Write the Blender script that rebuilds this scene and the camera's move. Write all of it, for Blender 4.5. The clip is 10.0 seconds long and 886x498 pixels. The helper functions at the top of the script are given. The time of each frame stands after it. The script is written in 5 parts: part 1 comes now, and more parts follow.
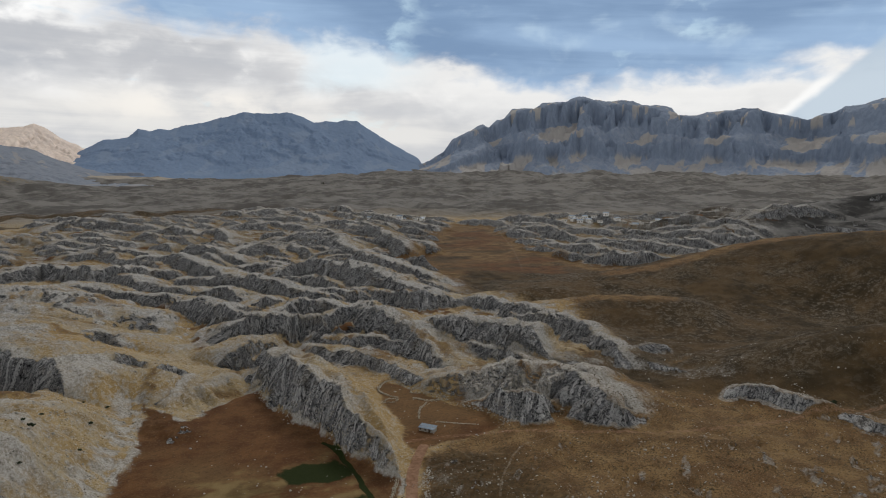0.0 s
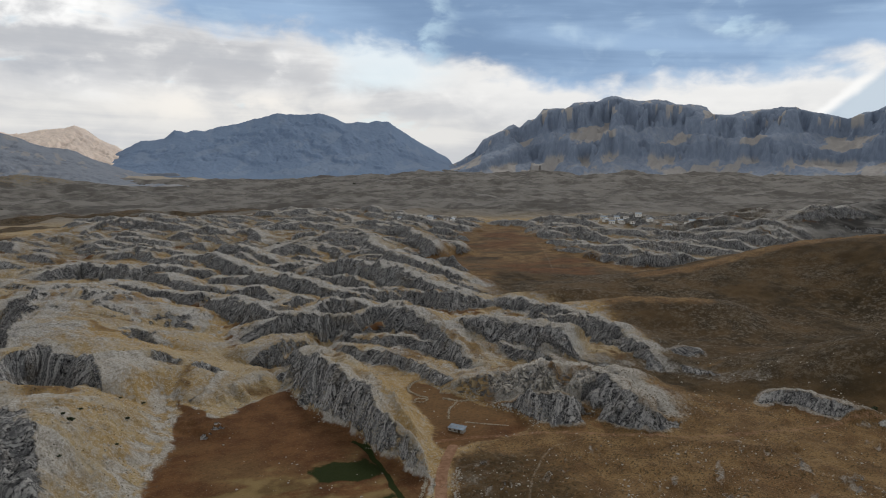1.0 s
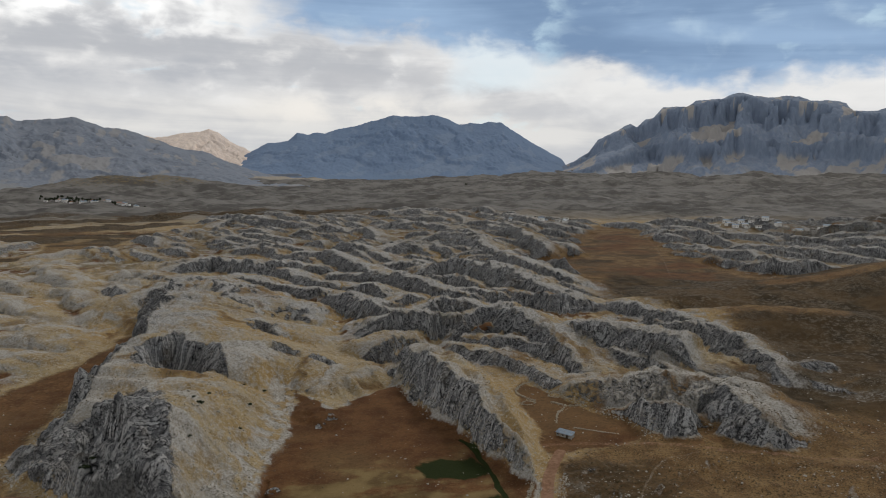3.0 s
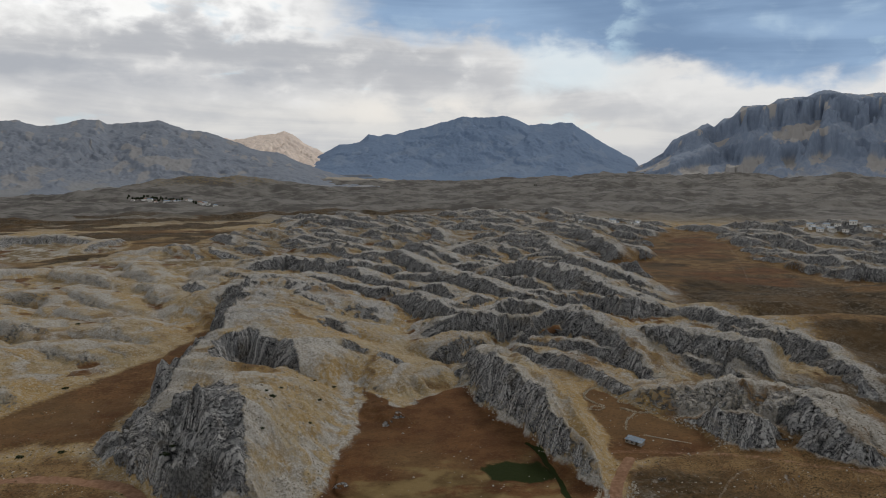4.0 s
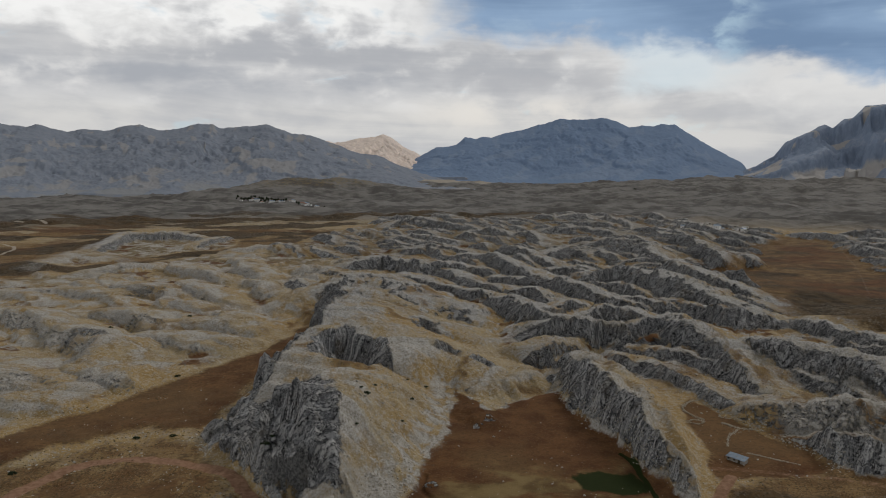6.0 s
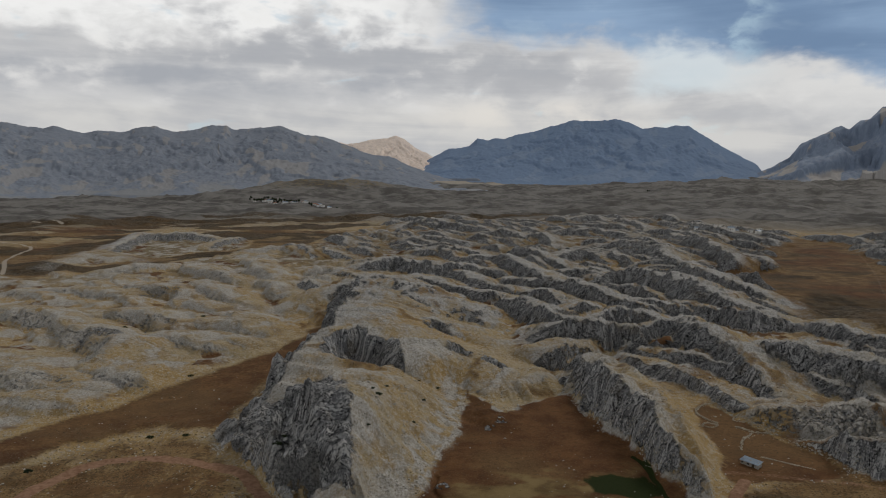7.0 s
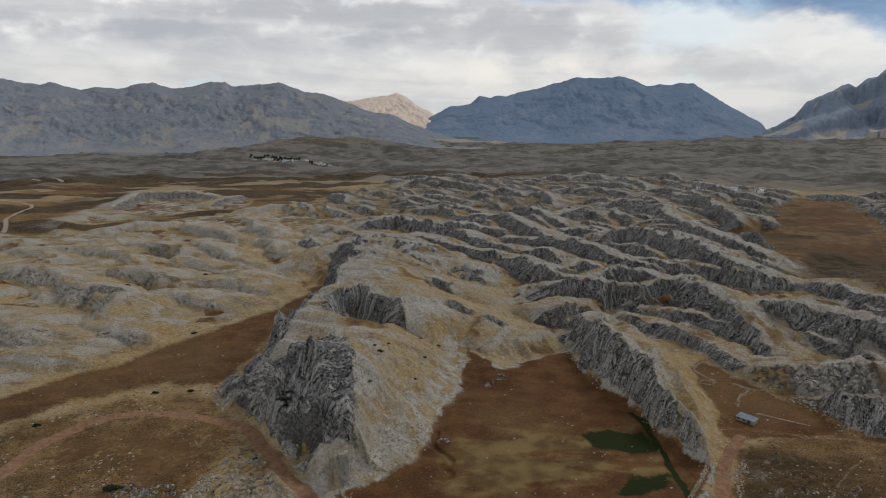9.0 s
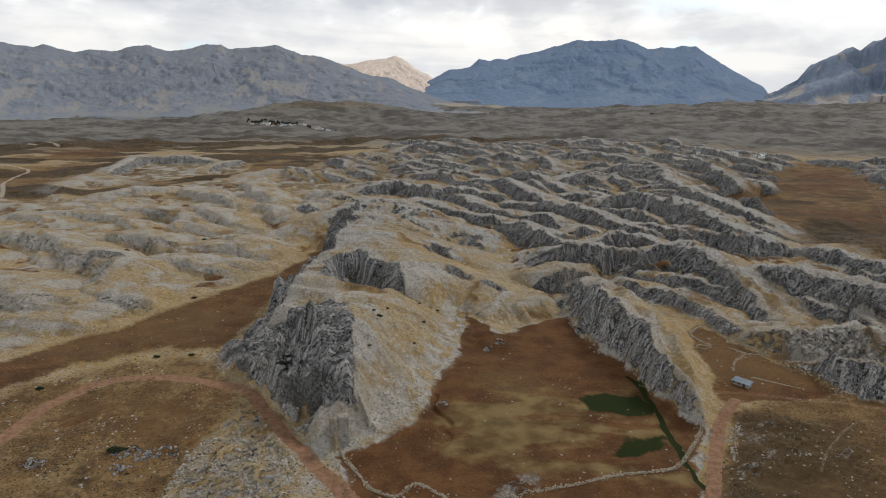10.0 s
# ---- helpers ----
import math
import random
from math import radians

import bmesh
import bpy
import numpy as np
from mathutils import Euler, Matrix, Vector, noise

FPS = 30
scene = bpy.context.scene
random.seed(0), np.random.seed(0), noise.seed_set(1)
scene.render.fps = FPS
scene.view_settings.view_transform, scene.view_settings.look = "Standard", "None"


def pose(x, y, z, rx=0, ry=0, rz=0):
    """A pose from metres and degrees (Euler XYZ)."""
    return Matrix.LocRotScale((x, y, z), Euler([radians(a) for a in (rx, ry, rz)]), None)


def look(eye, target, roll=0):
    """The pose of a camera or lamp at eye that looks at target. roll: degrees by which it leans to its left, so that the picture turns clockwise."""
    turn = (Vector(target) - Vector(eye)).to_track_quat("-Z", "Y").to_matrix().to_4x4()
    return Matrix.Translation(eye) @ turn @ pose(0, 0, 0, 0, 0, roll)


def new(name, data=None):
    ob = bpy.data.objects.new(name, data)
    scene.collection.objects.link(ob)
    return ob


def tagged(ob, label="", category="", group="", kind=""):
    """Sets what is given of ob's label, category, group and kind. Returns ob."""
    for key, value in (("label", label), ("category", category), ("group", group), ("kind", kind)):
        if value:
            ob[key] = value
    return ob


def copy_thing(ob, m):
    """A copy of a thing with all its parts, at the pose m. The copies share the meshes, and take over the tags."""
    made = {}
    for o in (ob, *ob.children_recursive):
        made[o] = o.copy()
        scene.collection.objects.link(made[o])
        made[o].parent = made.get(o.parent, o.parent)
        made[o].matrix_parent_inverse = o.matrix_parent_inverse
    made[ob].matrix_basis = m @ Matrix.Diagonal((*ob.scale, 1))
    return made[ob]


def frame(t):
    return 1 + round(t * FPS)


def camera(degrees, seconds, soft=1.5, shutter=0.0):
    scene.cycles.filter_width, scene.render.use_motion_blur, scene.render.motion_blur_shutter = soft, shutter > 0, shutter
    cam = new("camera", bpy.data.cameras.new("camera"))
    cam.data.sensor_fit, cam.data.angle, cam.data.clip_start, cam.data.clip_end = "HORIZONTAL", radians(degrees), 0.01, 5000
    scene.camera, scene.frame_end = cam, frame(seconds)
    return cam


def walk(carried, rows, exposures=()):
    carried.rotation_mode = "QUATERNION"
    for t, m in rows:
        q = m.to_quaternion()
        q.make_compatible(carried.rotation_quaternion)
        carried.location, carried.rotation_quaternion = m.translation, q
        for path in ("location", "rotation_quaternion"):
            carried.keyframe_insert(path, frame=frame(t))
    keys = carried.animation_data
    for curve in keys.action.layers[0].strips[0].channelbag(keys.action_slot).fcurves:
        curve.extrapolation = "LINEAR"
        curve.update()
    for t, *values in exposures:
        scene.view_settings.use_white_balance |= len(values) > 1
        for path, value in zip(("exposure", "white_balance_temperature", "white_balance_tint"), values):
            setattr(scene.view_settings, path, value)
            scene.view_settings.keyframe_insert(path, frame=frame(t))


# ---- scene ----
# ---------------------------------------------------------------- camera
# A drone hovers about 110 m over the basin, turns to its left and then tilts down.
EYE = 110.0
cam = camera(66.08, 10.0, soft=1.0)
ROWS = [  # seconds, yaw, pitch, roll
    (0.0, -26.77, -7.63, -0.24), (0.5, -25.88, -7.62, -0.16), (1.0, -24.20, -7.61, -0.15),
    (1.5, -22.29, -7.62, -0.12), (2.0, -19.92, -7.60, -0.08), (2.5, -17.51, -7.58, -0.07),
    (4.0, -9.07, -7.48, 0.04), (4.5, -6.23, -7.42, 0.03), (5.0, -3.56, -7.37, 0.01),
    (5.5, -2.01, -7.31, -0.05), (7.0, -0.07, -7.15, -0.14), (7.5, 0.18, -7.10, -0.17),
    (8.0, 0.14, -7.59, -0.16), (8.5, 0.07, -9.04, -0.21), (9.0, 0.02, -10.61, -0.24),
    (9.5, -0.03, -12.18, -0.25), (10.0, -0.09, -13.53, -0.31),
]
walk(cam, [(t, pose(0, 0, EYE, 90 + pitch, 0, yaw) @ pose(0, 0, 0, 0, 0, -roll)) for t, yaw, pitch, roll in ROWS],
     [(0.0, -0.05), (2.5, -0.10), (5.0, -0.28), (7.0, -0.40), (7.8, -0.44), (8.5, -0.36), (9.2, -0.03), (10.0, 0.25)])

# ---------------------------------------------------------------- node helpers


class Nodes:
    """Short ways to write a node tree."""

    def __init__(self, tree):
        self.tree = tree
        tree.nodes.clear()

    def put(self, kind, **sockets):
        n = self.tree.nodes.new(kind)
        for key, value in sockets.items():
            self.join(value, n.inputs[int(key[1:])] if key[0] == "i" and key[1:].isdigit() else n.inputs[key.replace("_", " ")])
        return n

    def join(self, value, socket):
        if isinstance(value, bpy.types.NodeSocket):
            self.tree.links.new(value, socket)
        elif isinstance(value, bpy.types.Node):
            self.tree.links.new(value.outputs[0], socket)
        else:
            if isinstance(value, tuple) and len(value) == 3 and socket.type == "RGBA":
                value = (*value, 1)
            socket.default_value = value

    def math(self, op, a, b=0.0, c=0.0, clamp=False):
        n = self.put("ShaderNodeMath", i0=a, i1=b, i2=c)
        n.operation, n.use_clamp = op, clamp
        return n.outputs[0]

    def step(self, value, low, high, out_low=0.0, out_high=1.0):
        if low > high:
            low, high, out_low, out_high = high, low, out_high, out_low
        n = self.put("ShaderNodeMapRange", i0=value, i1=low, i2=high, i3=out_low, i4=out_high)
        n.interpolation_type = "SMOOTHSTEP"
        return n.outputs[0]

    def mix(self, factor, a, b, blend="MIX"):
        n = self.tree.nodes.new("ShaderNodeMix")
        n.data_type, n.blend_type = "RGBA", blend
        self.join(factor, n.inputs[0]), self.join(a, n.inputs[6]), self.join(b, n.inputs[7])
        return n.outputs[2]

    def noise(self, vector, scale, detail=4.0, rough=0.55, distort=0.0):
        n = self.put("ShaderNodeTexNoise", Vector=vector, Scale=scale, Detail=detail, Roughness=rough, Distortion=distort)
        return n.outputs[0]

    def scaled(self, vector, sx, sy, sz):
        n = self.put("ShaderNodeVectorMath", i0=vector, i1=(sx, sy, sz))
        n.operation = "MULTIPLY"
        return n.outputs[0]


# ---------------------------------------------------------------- sky and sun
SUN_AZ, SUN_EL = 46.0, 38.0
world = bpy.data.worlds.new("evening_sky")
scene.world = world
world.use_nodes = True
w = Nodes(world.node_tree)
sky = w.put("ShaderNodeTexSky")
sky.sky_type, sky.sun_disc, sky.sun_elevation, sky.sun_rotation = "NISHITA", False, radians(SUN_EL), radians(SUN_AZ)
way = w.put("ShaderNodeTexCoord").outputs["Generated"]
sep = w.put("ShaderNodeSeparateXYZ", i0=way)
az = w.math("MULTIPLY", w.math("ARCTAN2", sep.outputs[0], sep.outputs[1]), 57.296)
el = w.math("MULTIPLY", w.math("ARCSINE", sep.outputs[2]), 57.296)

def drift(sx, sy, sz, tilt=0.0):
    """A place in the sky sheet: degrees across and up, stretched."""
    up = w.math("ADD", el, w.math("MULTIPLY", az, tilt))
    return w.put("ShaderNodeCombineXYZ", i0=w.math("MULTIPLY", az, sx), i1=w.math("MULTIPLY", up, sy), i2=sz).outputs[0]


def shifted(value, noise, amount):
    """A value made ragged by a noise."""
    return w.math("ADD", value, w.math("MULTIPLY", w.math("SUBTRACT", noise, 0.5), amount))


def both(*masks):
    out = masks[0]
    for m in masks[1:]:
        out = w.math("MULTIPLY", out, m)
    return out


layer = w.noise(drift(0.030, 0.30, 0.3, 0.03), 1.0, 6.0, 0.55, 0.5)
broad = w.noise(drift(0.055, 0.13, 0.9), 1.0, 4.0, 0.5, 0.3)
puff = w.noise(drift(0.13, 0.24, 0.7), 1.6, 6.0, 0.52, 0.25)
curl = w.noise(drift(0.30, 0.50, 1.7), 1.5, 5.0, 0.50, 0.3)
# a veil of layered cloud: pale with grey undersides, palest towards the horizon
cloud = w.mix(w.step(shifted(layer, puff, 0.5), 0.34, 0.66), (5.4, 5.5, 5.75), (8.4, 8.4, 8.35))
cloud = w.mix(both(w.step(shifted(el, puff, 2.5), 6.0, 3.4), 0.8), cloud, w.mix(w.step(shifted(layer, puff, 0.4), 0.38, 0.62), (6.0, 6.1, 6.3), (7.5, 7.4, 7.2)))
# two long grey bellies over the western range
grey = w.mix(w.step(shifted(shifted(layer, puff, 0.7), curl, 0.25), 0.32, 0.66), (4.5, 4.75, 5.2), (6.5, 6.55, 6.7))
low = shifted(shifted(el, puff, 2.4), curl, 0.8)
belly = both(w.step(low, 4.3, 5.6), w.step(low, 8.4, 6.6), w.step(shifted(az, broad, 40.0), 8.0, -8.0))
cloud = w.mix(both(belly, 0.85), cloud, grey)
sag = w.math("ADD", shifted(shifted(el, puff, 3.0), curl, 1.2), w.math("MULTIPLY", w.math("MAXIMUM", w.math("ADD", az, 4.0), 0.0), 0.075))
upper = both(w.step(sag, 7.3, 8.2), w.step(sag, 10.3, 8.8), w.step(shifted(az, puff, 8.0), 15.0, 9.0))
cloud = w.mix(both(upper, 0.75), cloud, w.mix(0.35, grey, (5.6, 5.65, 5.8)))
# bright heads of cloud above them
heads = both(w.step(shifted(shifted(el, puff, 6.0), curl, 2.5), 8.6, 11.2), w.step(shifted(az, puff, 14.0), 5.0, -6.0))
cloud = w.mix(both(heads, w.step(shifted(puff, curl, 0.5), 0.32, 0.60, 0.3, 1.0)), cloud, (10.6, 10.6, 10.5))
cloud = w.mix(both(w.step(shifted(puff, curl, 0.5), 0.54, 0.82), 0.7, w.step(el, 3.0, 6.0)), cloud, (9.8, 9.7, 9.5))
# a warm glow low over the pass
cloud = w.mix(both(w.step(w.math("ABSOLUTE", w.math("SUBTRACT", az, 7.0)), 12.0, 2.0), w.step(w.math("ABSOLUTE", w.math("SUBTRACT", shifted(el, puff, 2.0), 4.2)), 1.8, 0.2), w.step(puff, 0.35, 0.6), 0.8), cloud, (9.2, 8.8, 8.2))
# gaps of pale clear sky
clear = w.mix(0.75, sky.outputs[0], (6.3, 7.9, 9.0))
gap = w.step(shifted(w.noise(drift(0.07, 0.16, 4.1), 2.0, 4.0, 0.55, 0.4), curl, 0.25), 0.62, 0.74)
cloud = w.mix(both(gap, 0.55), cloud, clear)
pale = both(w.step(shifted(az, puff, 9.0), 14.5, 19.0), w.step(shifted(az, puff, 9.0), 26.0, 21.0), w.step(shifted(el, puff, 3.5), 4.8, 6.8))
cloud = w.mix(both(pale, 0.6), cloud, clear)
# the dark blue-grey rain cloud that hangs over the eastern massif; its spread overhead is added, out of view
edge = w.math("SUBTRACT", 10.4, w.math("MULTIPLY", az, 0.07))
edge = w.math("SUBTRACT", edge, w.math("MULTIPLY", w.math("MAXIMUM", w.math("SUBTRACT", az, 19.0), 0.0), 0.17))
edge = w.math("ADD", edge, w.math("MULTIPLY", w.math("MAXIMUM", w.math("SUBTRACT", az, 36.0), 0.0), 0.33))
edge = w.math("MINIMUM", edge, 12.0)
over = shifted(shifted(w.math("SUBTRACT", el, edge), puff, 4.5), curl, 2.4)
rim = both(w.step(over, -5.0, -1.2), w.step(az, 8.0, 20.0), 0.75)
cloud = w.mix(rim, cloud, (8.9, 8.85, 8.7))
cloud = w.mix(both(pale, 0.4), cloud, clear)
bank = both(w.step(over, -0.9, 1.3), w.step(shifted(az, puff, 10.0), -1.0, 5.0), w.step(az, 130.0, 95.0))
# added cover overhead, out of view, that dims the light on the ground
bank = w.math("MAXIMUM", bank, w.step(shifted(el, puff, 12.0), 17.0, 27.0))
rain = w.mix(w.step(shifted(broad, layer, 0.9), 0.32, 0.70), (2.0, 3.05, 4.75), (3.3, 4.7, 6.7))
rain = w.mix(both(w.step(shifted(puff, layer, 0.6), 0.54, 0.84), 0.5), rain, (5.6, 7.1, 8.4))
# rents in it that show the clear sky
rent = w.step(w.math("ABSOLUTE", shifted(shifted(w.math("SUBTRACT", az, 24.4), puff, 9.0), curl, 3.5)), 2.0, 0.2)
rent = w.math("MAXIMUM", rent, both(w.step(w.math("ABSOLUTE", shifted(shifted(w.math("SUBTRACT", az, 41.8), puff, 8.0), curl, 4.0)), 2.4, 0.3), w.step(shifted(el, puff, 4.0), 9.6, 8.2)))
rent = w.math("MAXIMUM", rent, both(w.step(w.math("ABSOLUTE", shifted(w.math("SUBTRACT", az, 47.6), curl, 9.0)), 2.0, 0.3), w.step(shifted(el, puff, 4.0), 8.6, 10.4)))
rain = w.mix(both(rent, w.step(shifted(curl, puff, 0.6), 0.42, 0.70, 0.0, 0.45)), rain, (6.2, 8.1, 9.2))
# grey of the unseen cover, toned to set how bright the ground gets
rain = w.mix(w.step(el, 20.0, 34.0), rain, (3.15, 3.1, 3.1))
cloud = w.mix(bank, cloud, rain)
# a far curtain of rain with a bright rim
slant = w.math("SUBTRACT", w.math("SUBTRACT", az, 53.0), w.math("MULTIPLY", w.math("SUBTRACT", el, 3.2), 1.1))
slant = shifted(slant, curl, 0.8)
cloud = w.mix(both(w.step(slant, -1.0, -0.3), w.step(el, 6.6, 5.2)), cloud, (9.3, 9.3, 9.2))
cloud = w.mix(both(w.step(slant, -0.2, 0.7), w.step(az, 110.0, 90.0), 0.85), cloud, w.mix(w.step(shifted(broad, puff, 0.5), 0.36, 0.62), (3.7, 4.7, 5.9), (4.9, 5.9, 6.9)))
w.put("ShaderNodeOutputWorld", Surface=w.put("ShaderNodeBackground", Color=cloud, Strength=0.107))

sun_data = bpy.data.lights.new("sun", "SUN")
sun_data.energy, sun_data.angle, sun_data.color = 1.25, radians(14), (1.0, 0.93, 0.84)
sun = new("sun", sun_data)
sun.matrix_world = look(
    (800 * math.sin(radians(SUN_AZ)), 800 * math.cos(radians(SUN_AZ)), 800 * math.tan(radians(SUN_EL))), (0, 0, 0))

# ---------------------------------------------------------------- noise in numpy
_perm = np.random.RandomState(7).permutation(4096)
_ang = np.random.RandomState(8).rand(4096) * 2 * np.pi
_gx, _gy = np.cos(_ang), np.sin(_ang)


def perlin(x, y, seed=0):
    xi, yi = np.floor(x).astype(np.int64), np.floor(y).astype(np.int64)
    fx, fy = x - xi, y - yi
    u, v = fx * fx * fx * (fx * (fx * 6 - 15) + 10), fy * fy * fy * (fy * (fy * 6 - 15) + 10)

    def corner(i, j):
        h = _perm[(_perm[(xi + i + 37 * seed) & 4095] + yi + j) & 4095]
        return _gx[h] * (fx - i) + _gy[h] * (fy - j)

    a, b, c, d = corner(0, 0), corner(1, 0), corner(0, 1), corner(1, 1)
    top, bottom = a + u * (b - a), c + u * (d - c)
    return (top + v * (bottom - top)) * 1.5


def fbm(x, y, octaves=4, seed=0, gain=0.5):
    total, amp = np.zeros_like(x), 1.0
    for k in range(octaves):
        total += amp * perlin(x * 2.03 ** k + 13.7 * k, y * 2.03 ** k - 9.1 * k, seed + k)
        amp *= gain
    return total


def smooth(v, low, high):
    k = np.clip((v - low) / (high - low), 0, 1)
    return k * k * (3 - 2 * k)


# ---------------------------------------------------------------- the lie of the land
RIDGES, HILLS, HOLLOWS = [], [], []


def ridge(crest, front, back, rocky=1.0, scree=0.0):
    """A limestone ridge: crest of (x, y, height), a rocky scarp on the right-hand side of its run and a grassy dip slope."""
    RIDGES.append((np.array(crest, float), front, back, rocky, scree))


def hill(crest, front, back):
    """A smooth grassy hill along a crest."""
    HILLS.append((np.array(crest, float), front, back))


def hollow(x, y, rx, ry, depth, turn=0.0):
    """A doline: a sunken bowl with rocky walls and a floor of earth."""
    HOLLOWS.append((x, y, rx, ry, depth, radians(turn)))

# places of the flats, fields, lanes, water, painted sun and painted shade, in metres
BASIN = [(-9, 210), (-2, 239), (10, 286), (12, 317), (18, 297), (26, 286), (49, 313), (63, 317), (65, 283), (75, 247), (83, 210), (86, 205), (72, 166), (62, 139), (-29, 139), (-22, 165), (-31, 186), (-21, 193)]
YARD = [(112, 295), (123, 307), (126, 298), (128, 285), (133, 273), (139, 259), (144, 243), (147, 231), (137, 224), (107, 225), (101, 222), (103, 235), (108, 256), (107, 262), (110, 281)]
VALLEY = [(-190, 247), (-166, 276), (-150, 295), (-118, 357), (-97, 398), (-85, 449), (-71, 457), (-85, 374), (-91, 303), (-92, 268), (-117, 276), (-136, 265), (-152, 250), (-170, 218)]
REDPLAIN = [(503, 965), (547, 916), (475, 752), (441, 626), (439, 509), (372, 527), (315, 579), (295, 671), (348, 695)]
KARST = [(-107, 452), (-195, 859), (-155, 1043), (-68, 1352), (115, 1359), (295, 1480), (449, 1378), (548, 1052), (370, 739), (289, 630), (253, 485), (293, 386), (265, 295), (146, 278), (62, 370), (-28, 465)]
PATCH = [(553, 962), (743, 988), (890, 864), (910, 662), (700, 585), (564, 545), (441, 512), (441, 626)]
HUMMOCK = [(-195, 242), (-152, 298), (-120, 362), (-87, 457), (-92, 675), (-120, 820), (-158, 853), (-244, 833), (-287, 761), (-334, 674), (-388, 641), (-442, 626), (-402, 527)]
PLAINRED = [(-781, 1211), (-395, 1187), (-138, 1121), (-84, 923), (-164, 868), (-336, 1089), (-483, 982), (-425, 743), (-460, 708)]
ROAD_WEST = [(-145, 173), (-140, 197), (-141, 212), (-139, 226), (-131, 240), (-116, 246), (-95, 241), (-73, 232), (-60, 213), (-49, 196), (-37, 181), (-25, 165), (-14, 147)]
ROAD_EAST = [(64, 139), (75, 166), (85, 190), (94, 209), (106, 226)]
ROAD_YARD = [(102, 233), (120, 230), (153, 218), (183, 202), (216, 189), (257, 181), (283, 173), (300, 167), (333, 154)]
TRACK_A = [(570, 954), (475, 752), (426, 658), (371, 560)]
TRACK_B = [(391, 465), (372, 429), (369, 401), (346, 337), (352, 313), (359, 296), (357, 273), (304, 219), (297, 209), (296, 198)]
TRACK_C = [(111, 178), (121, 192), (138, 208), (156, 211)]
STREAM = [(72, 247), (76, 235), (75, 219), (73, 201), (75, 190), (74, 178), (75, 166)]
MARSH = [(51, 226), (62, 229), (74, 227), (75, 219), (66, 214), (53, 218)]
MARSH_SOUTH = [(52, 190), (61, 197), (72, 198), (69, 192), (57, 188)]
WALL_A = [(89, 212), (84, 201), (73, 185), (67, 180), (52, 177), (38, 172), (28, 169), (15, 163)]
WALL_B = [(-31, 189), (-23, 175), (-19, 169), (-12, 166), (-7, 172), (2, 165)]
REDPATCH = [(-79, 228), (-105, 219), (-135, 228), (-133, 203), (-107, 203), (-78, 189), (-76, 203)]
SLOPE_SE = [(86, 191), (104, 222), (158, 206), (222, 180), (289, 160), (344, 138), (219, 84), (71, 157)]
KNOLL_SW = [(-166, 195), (-163, 232), (-150, 246), (-134, 259), (-115, 270), (-90, 259), (-74, 233), (-68, 217), (-72, 192), (-74, 165), (-77, 138), (-123, 138)]
TRACK_D = [(-425, 648), (-455, 700), (-499, 775), (-531, 873), (-571, 915), (-650, 966)]
TRACK_E = [(-883, 1304), (-806, 1284), (-734, 1251), (-669, 1197)]
STRAW = [(4, 224), (25, 234), (54, 230), (71, 235), (75, 212), (73, 190), (71, 166), (51, 172), (20, 180), (-0, 190), (-2, 208)]
SHADE_STRIP = [(282, 540), (333, 526), (413, 495), (464, 460), (417, 433), (360, 438), (334, 473), (299, 490), (282, 509)]
PALE_SW = [(-69, 220), (-50, 196), (-40, 174), (-40, 165), (-43, 147), (-74, 146), (-75, 168), (-72, 192)]
PALE_S = [(16, 169), (19, 175), (29, 177), (27, 169), (23, 161), (12, 161)]
SUNNY_STRIP = [(-140, 3330), (60, 3330), (330, 3210), (300, 3060), (60, 3120), (-120, 3180)]
BLUFF = [(147, 281), (167, 272), (189, 266), (205, 248), (209, 231), (206, 211), (198, 209), (186, 220), (179, 230), (169, 235), (151, 250), (142, 260)]
KNOLL_NORTH = [(14, 315), (20, 343), (30, 359), (45, 354), (53, 332), (43, 302), (29, 276), (21, 281), (16, 296)]
OUTCROP = [(-403, 818), (-433, 954), (-417, 1025), (-369, 1019), (-321, 975), (-277, 977), (-255, 876), (-285, 851), (-309, 822), (-337, 790), (-372, 794)]
DOME = [(-414, 717), (-424, 779), (-421, 820), (-385, 801), (-344, 750), (-374, 719)]
KARST_FAR = [(-155, 1043), (-68, 1352), (115, 1359), (295, 1480), (449, 1378), (539, 1056), (370, 739), (289, 630), (164, 690), (8, 725), (-145, 835)]

# the ridges and hills that stand out singly
ridge([(-46, 276, 22), (-38, 248, 27), (-31, 218, 24), (-28, 206, 17), (-37, 196, 9)], 46, 80)
ridge([(-86, 266, 7), (-77, 251, 9), (-69, 239, 8), (-61, 226, 7), (-55, 216, 8), (-48, 211, 5)], 12, 12)
ridge([(-35, 199, 10), (-29, 197, 13), (-20, 195, 12), (-12, 200, 7)], 17, 45, rocky=0.15)
ridge([(-60, 559, 18), (-60, 387, 21), (-67, 306, 19), (-76, 272, 12), (-84, 256, 6)], 20, 85)
ridge([(-61, 363, 18), (-45, 371, 20), (-20, 330, 19)], 26, 80)
ridge([(-71, 517, 17), (-56, 547, 20), (-26, 494, 18), (-7, 474, 12)], 22, 65)
ridge([(-21, 436, 11), (-3, 424, 12), (8, 403, 8)], 13, 40)
ridge([(74, 339, 14), (80, 293, 18), (83, 256, 18), (84, 229, 16), (84, 213, 11), (88, 211, 2)], 27, 32, scree=1)
ridge([(63, 335, 6), (74, 331, 12), (80, 332, 13)], 14, 20)
ridge([(103, 363, 5), (114, 348, 6), (123, 330, 6.5), (133, 312, 6.5), (137, 290, 6), (140, 275, 5), (145, 270, 3), (152, 260, 3)], 9, 24)
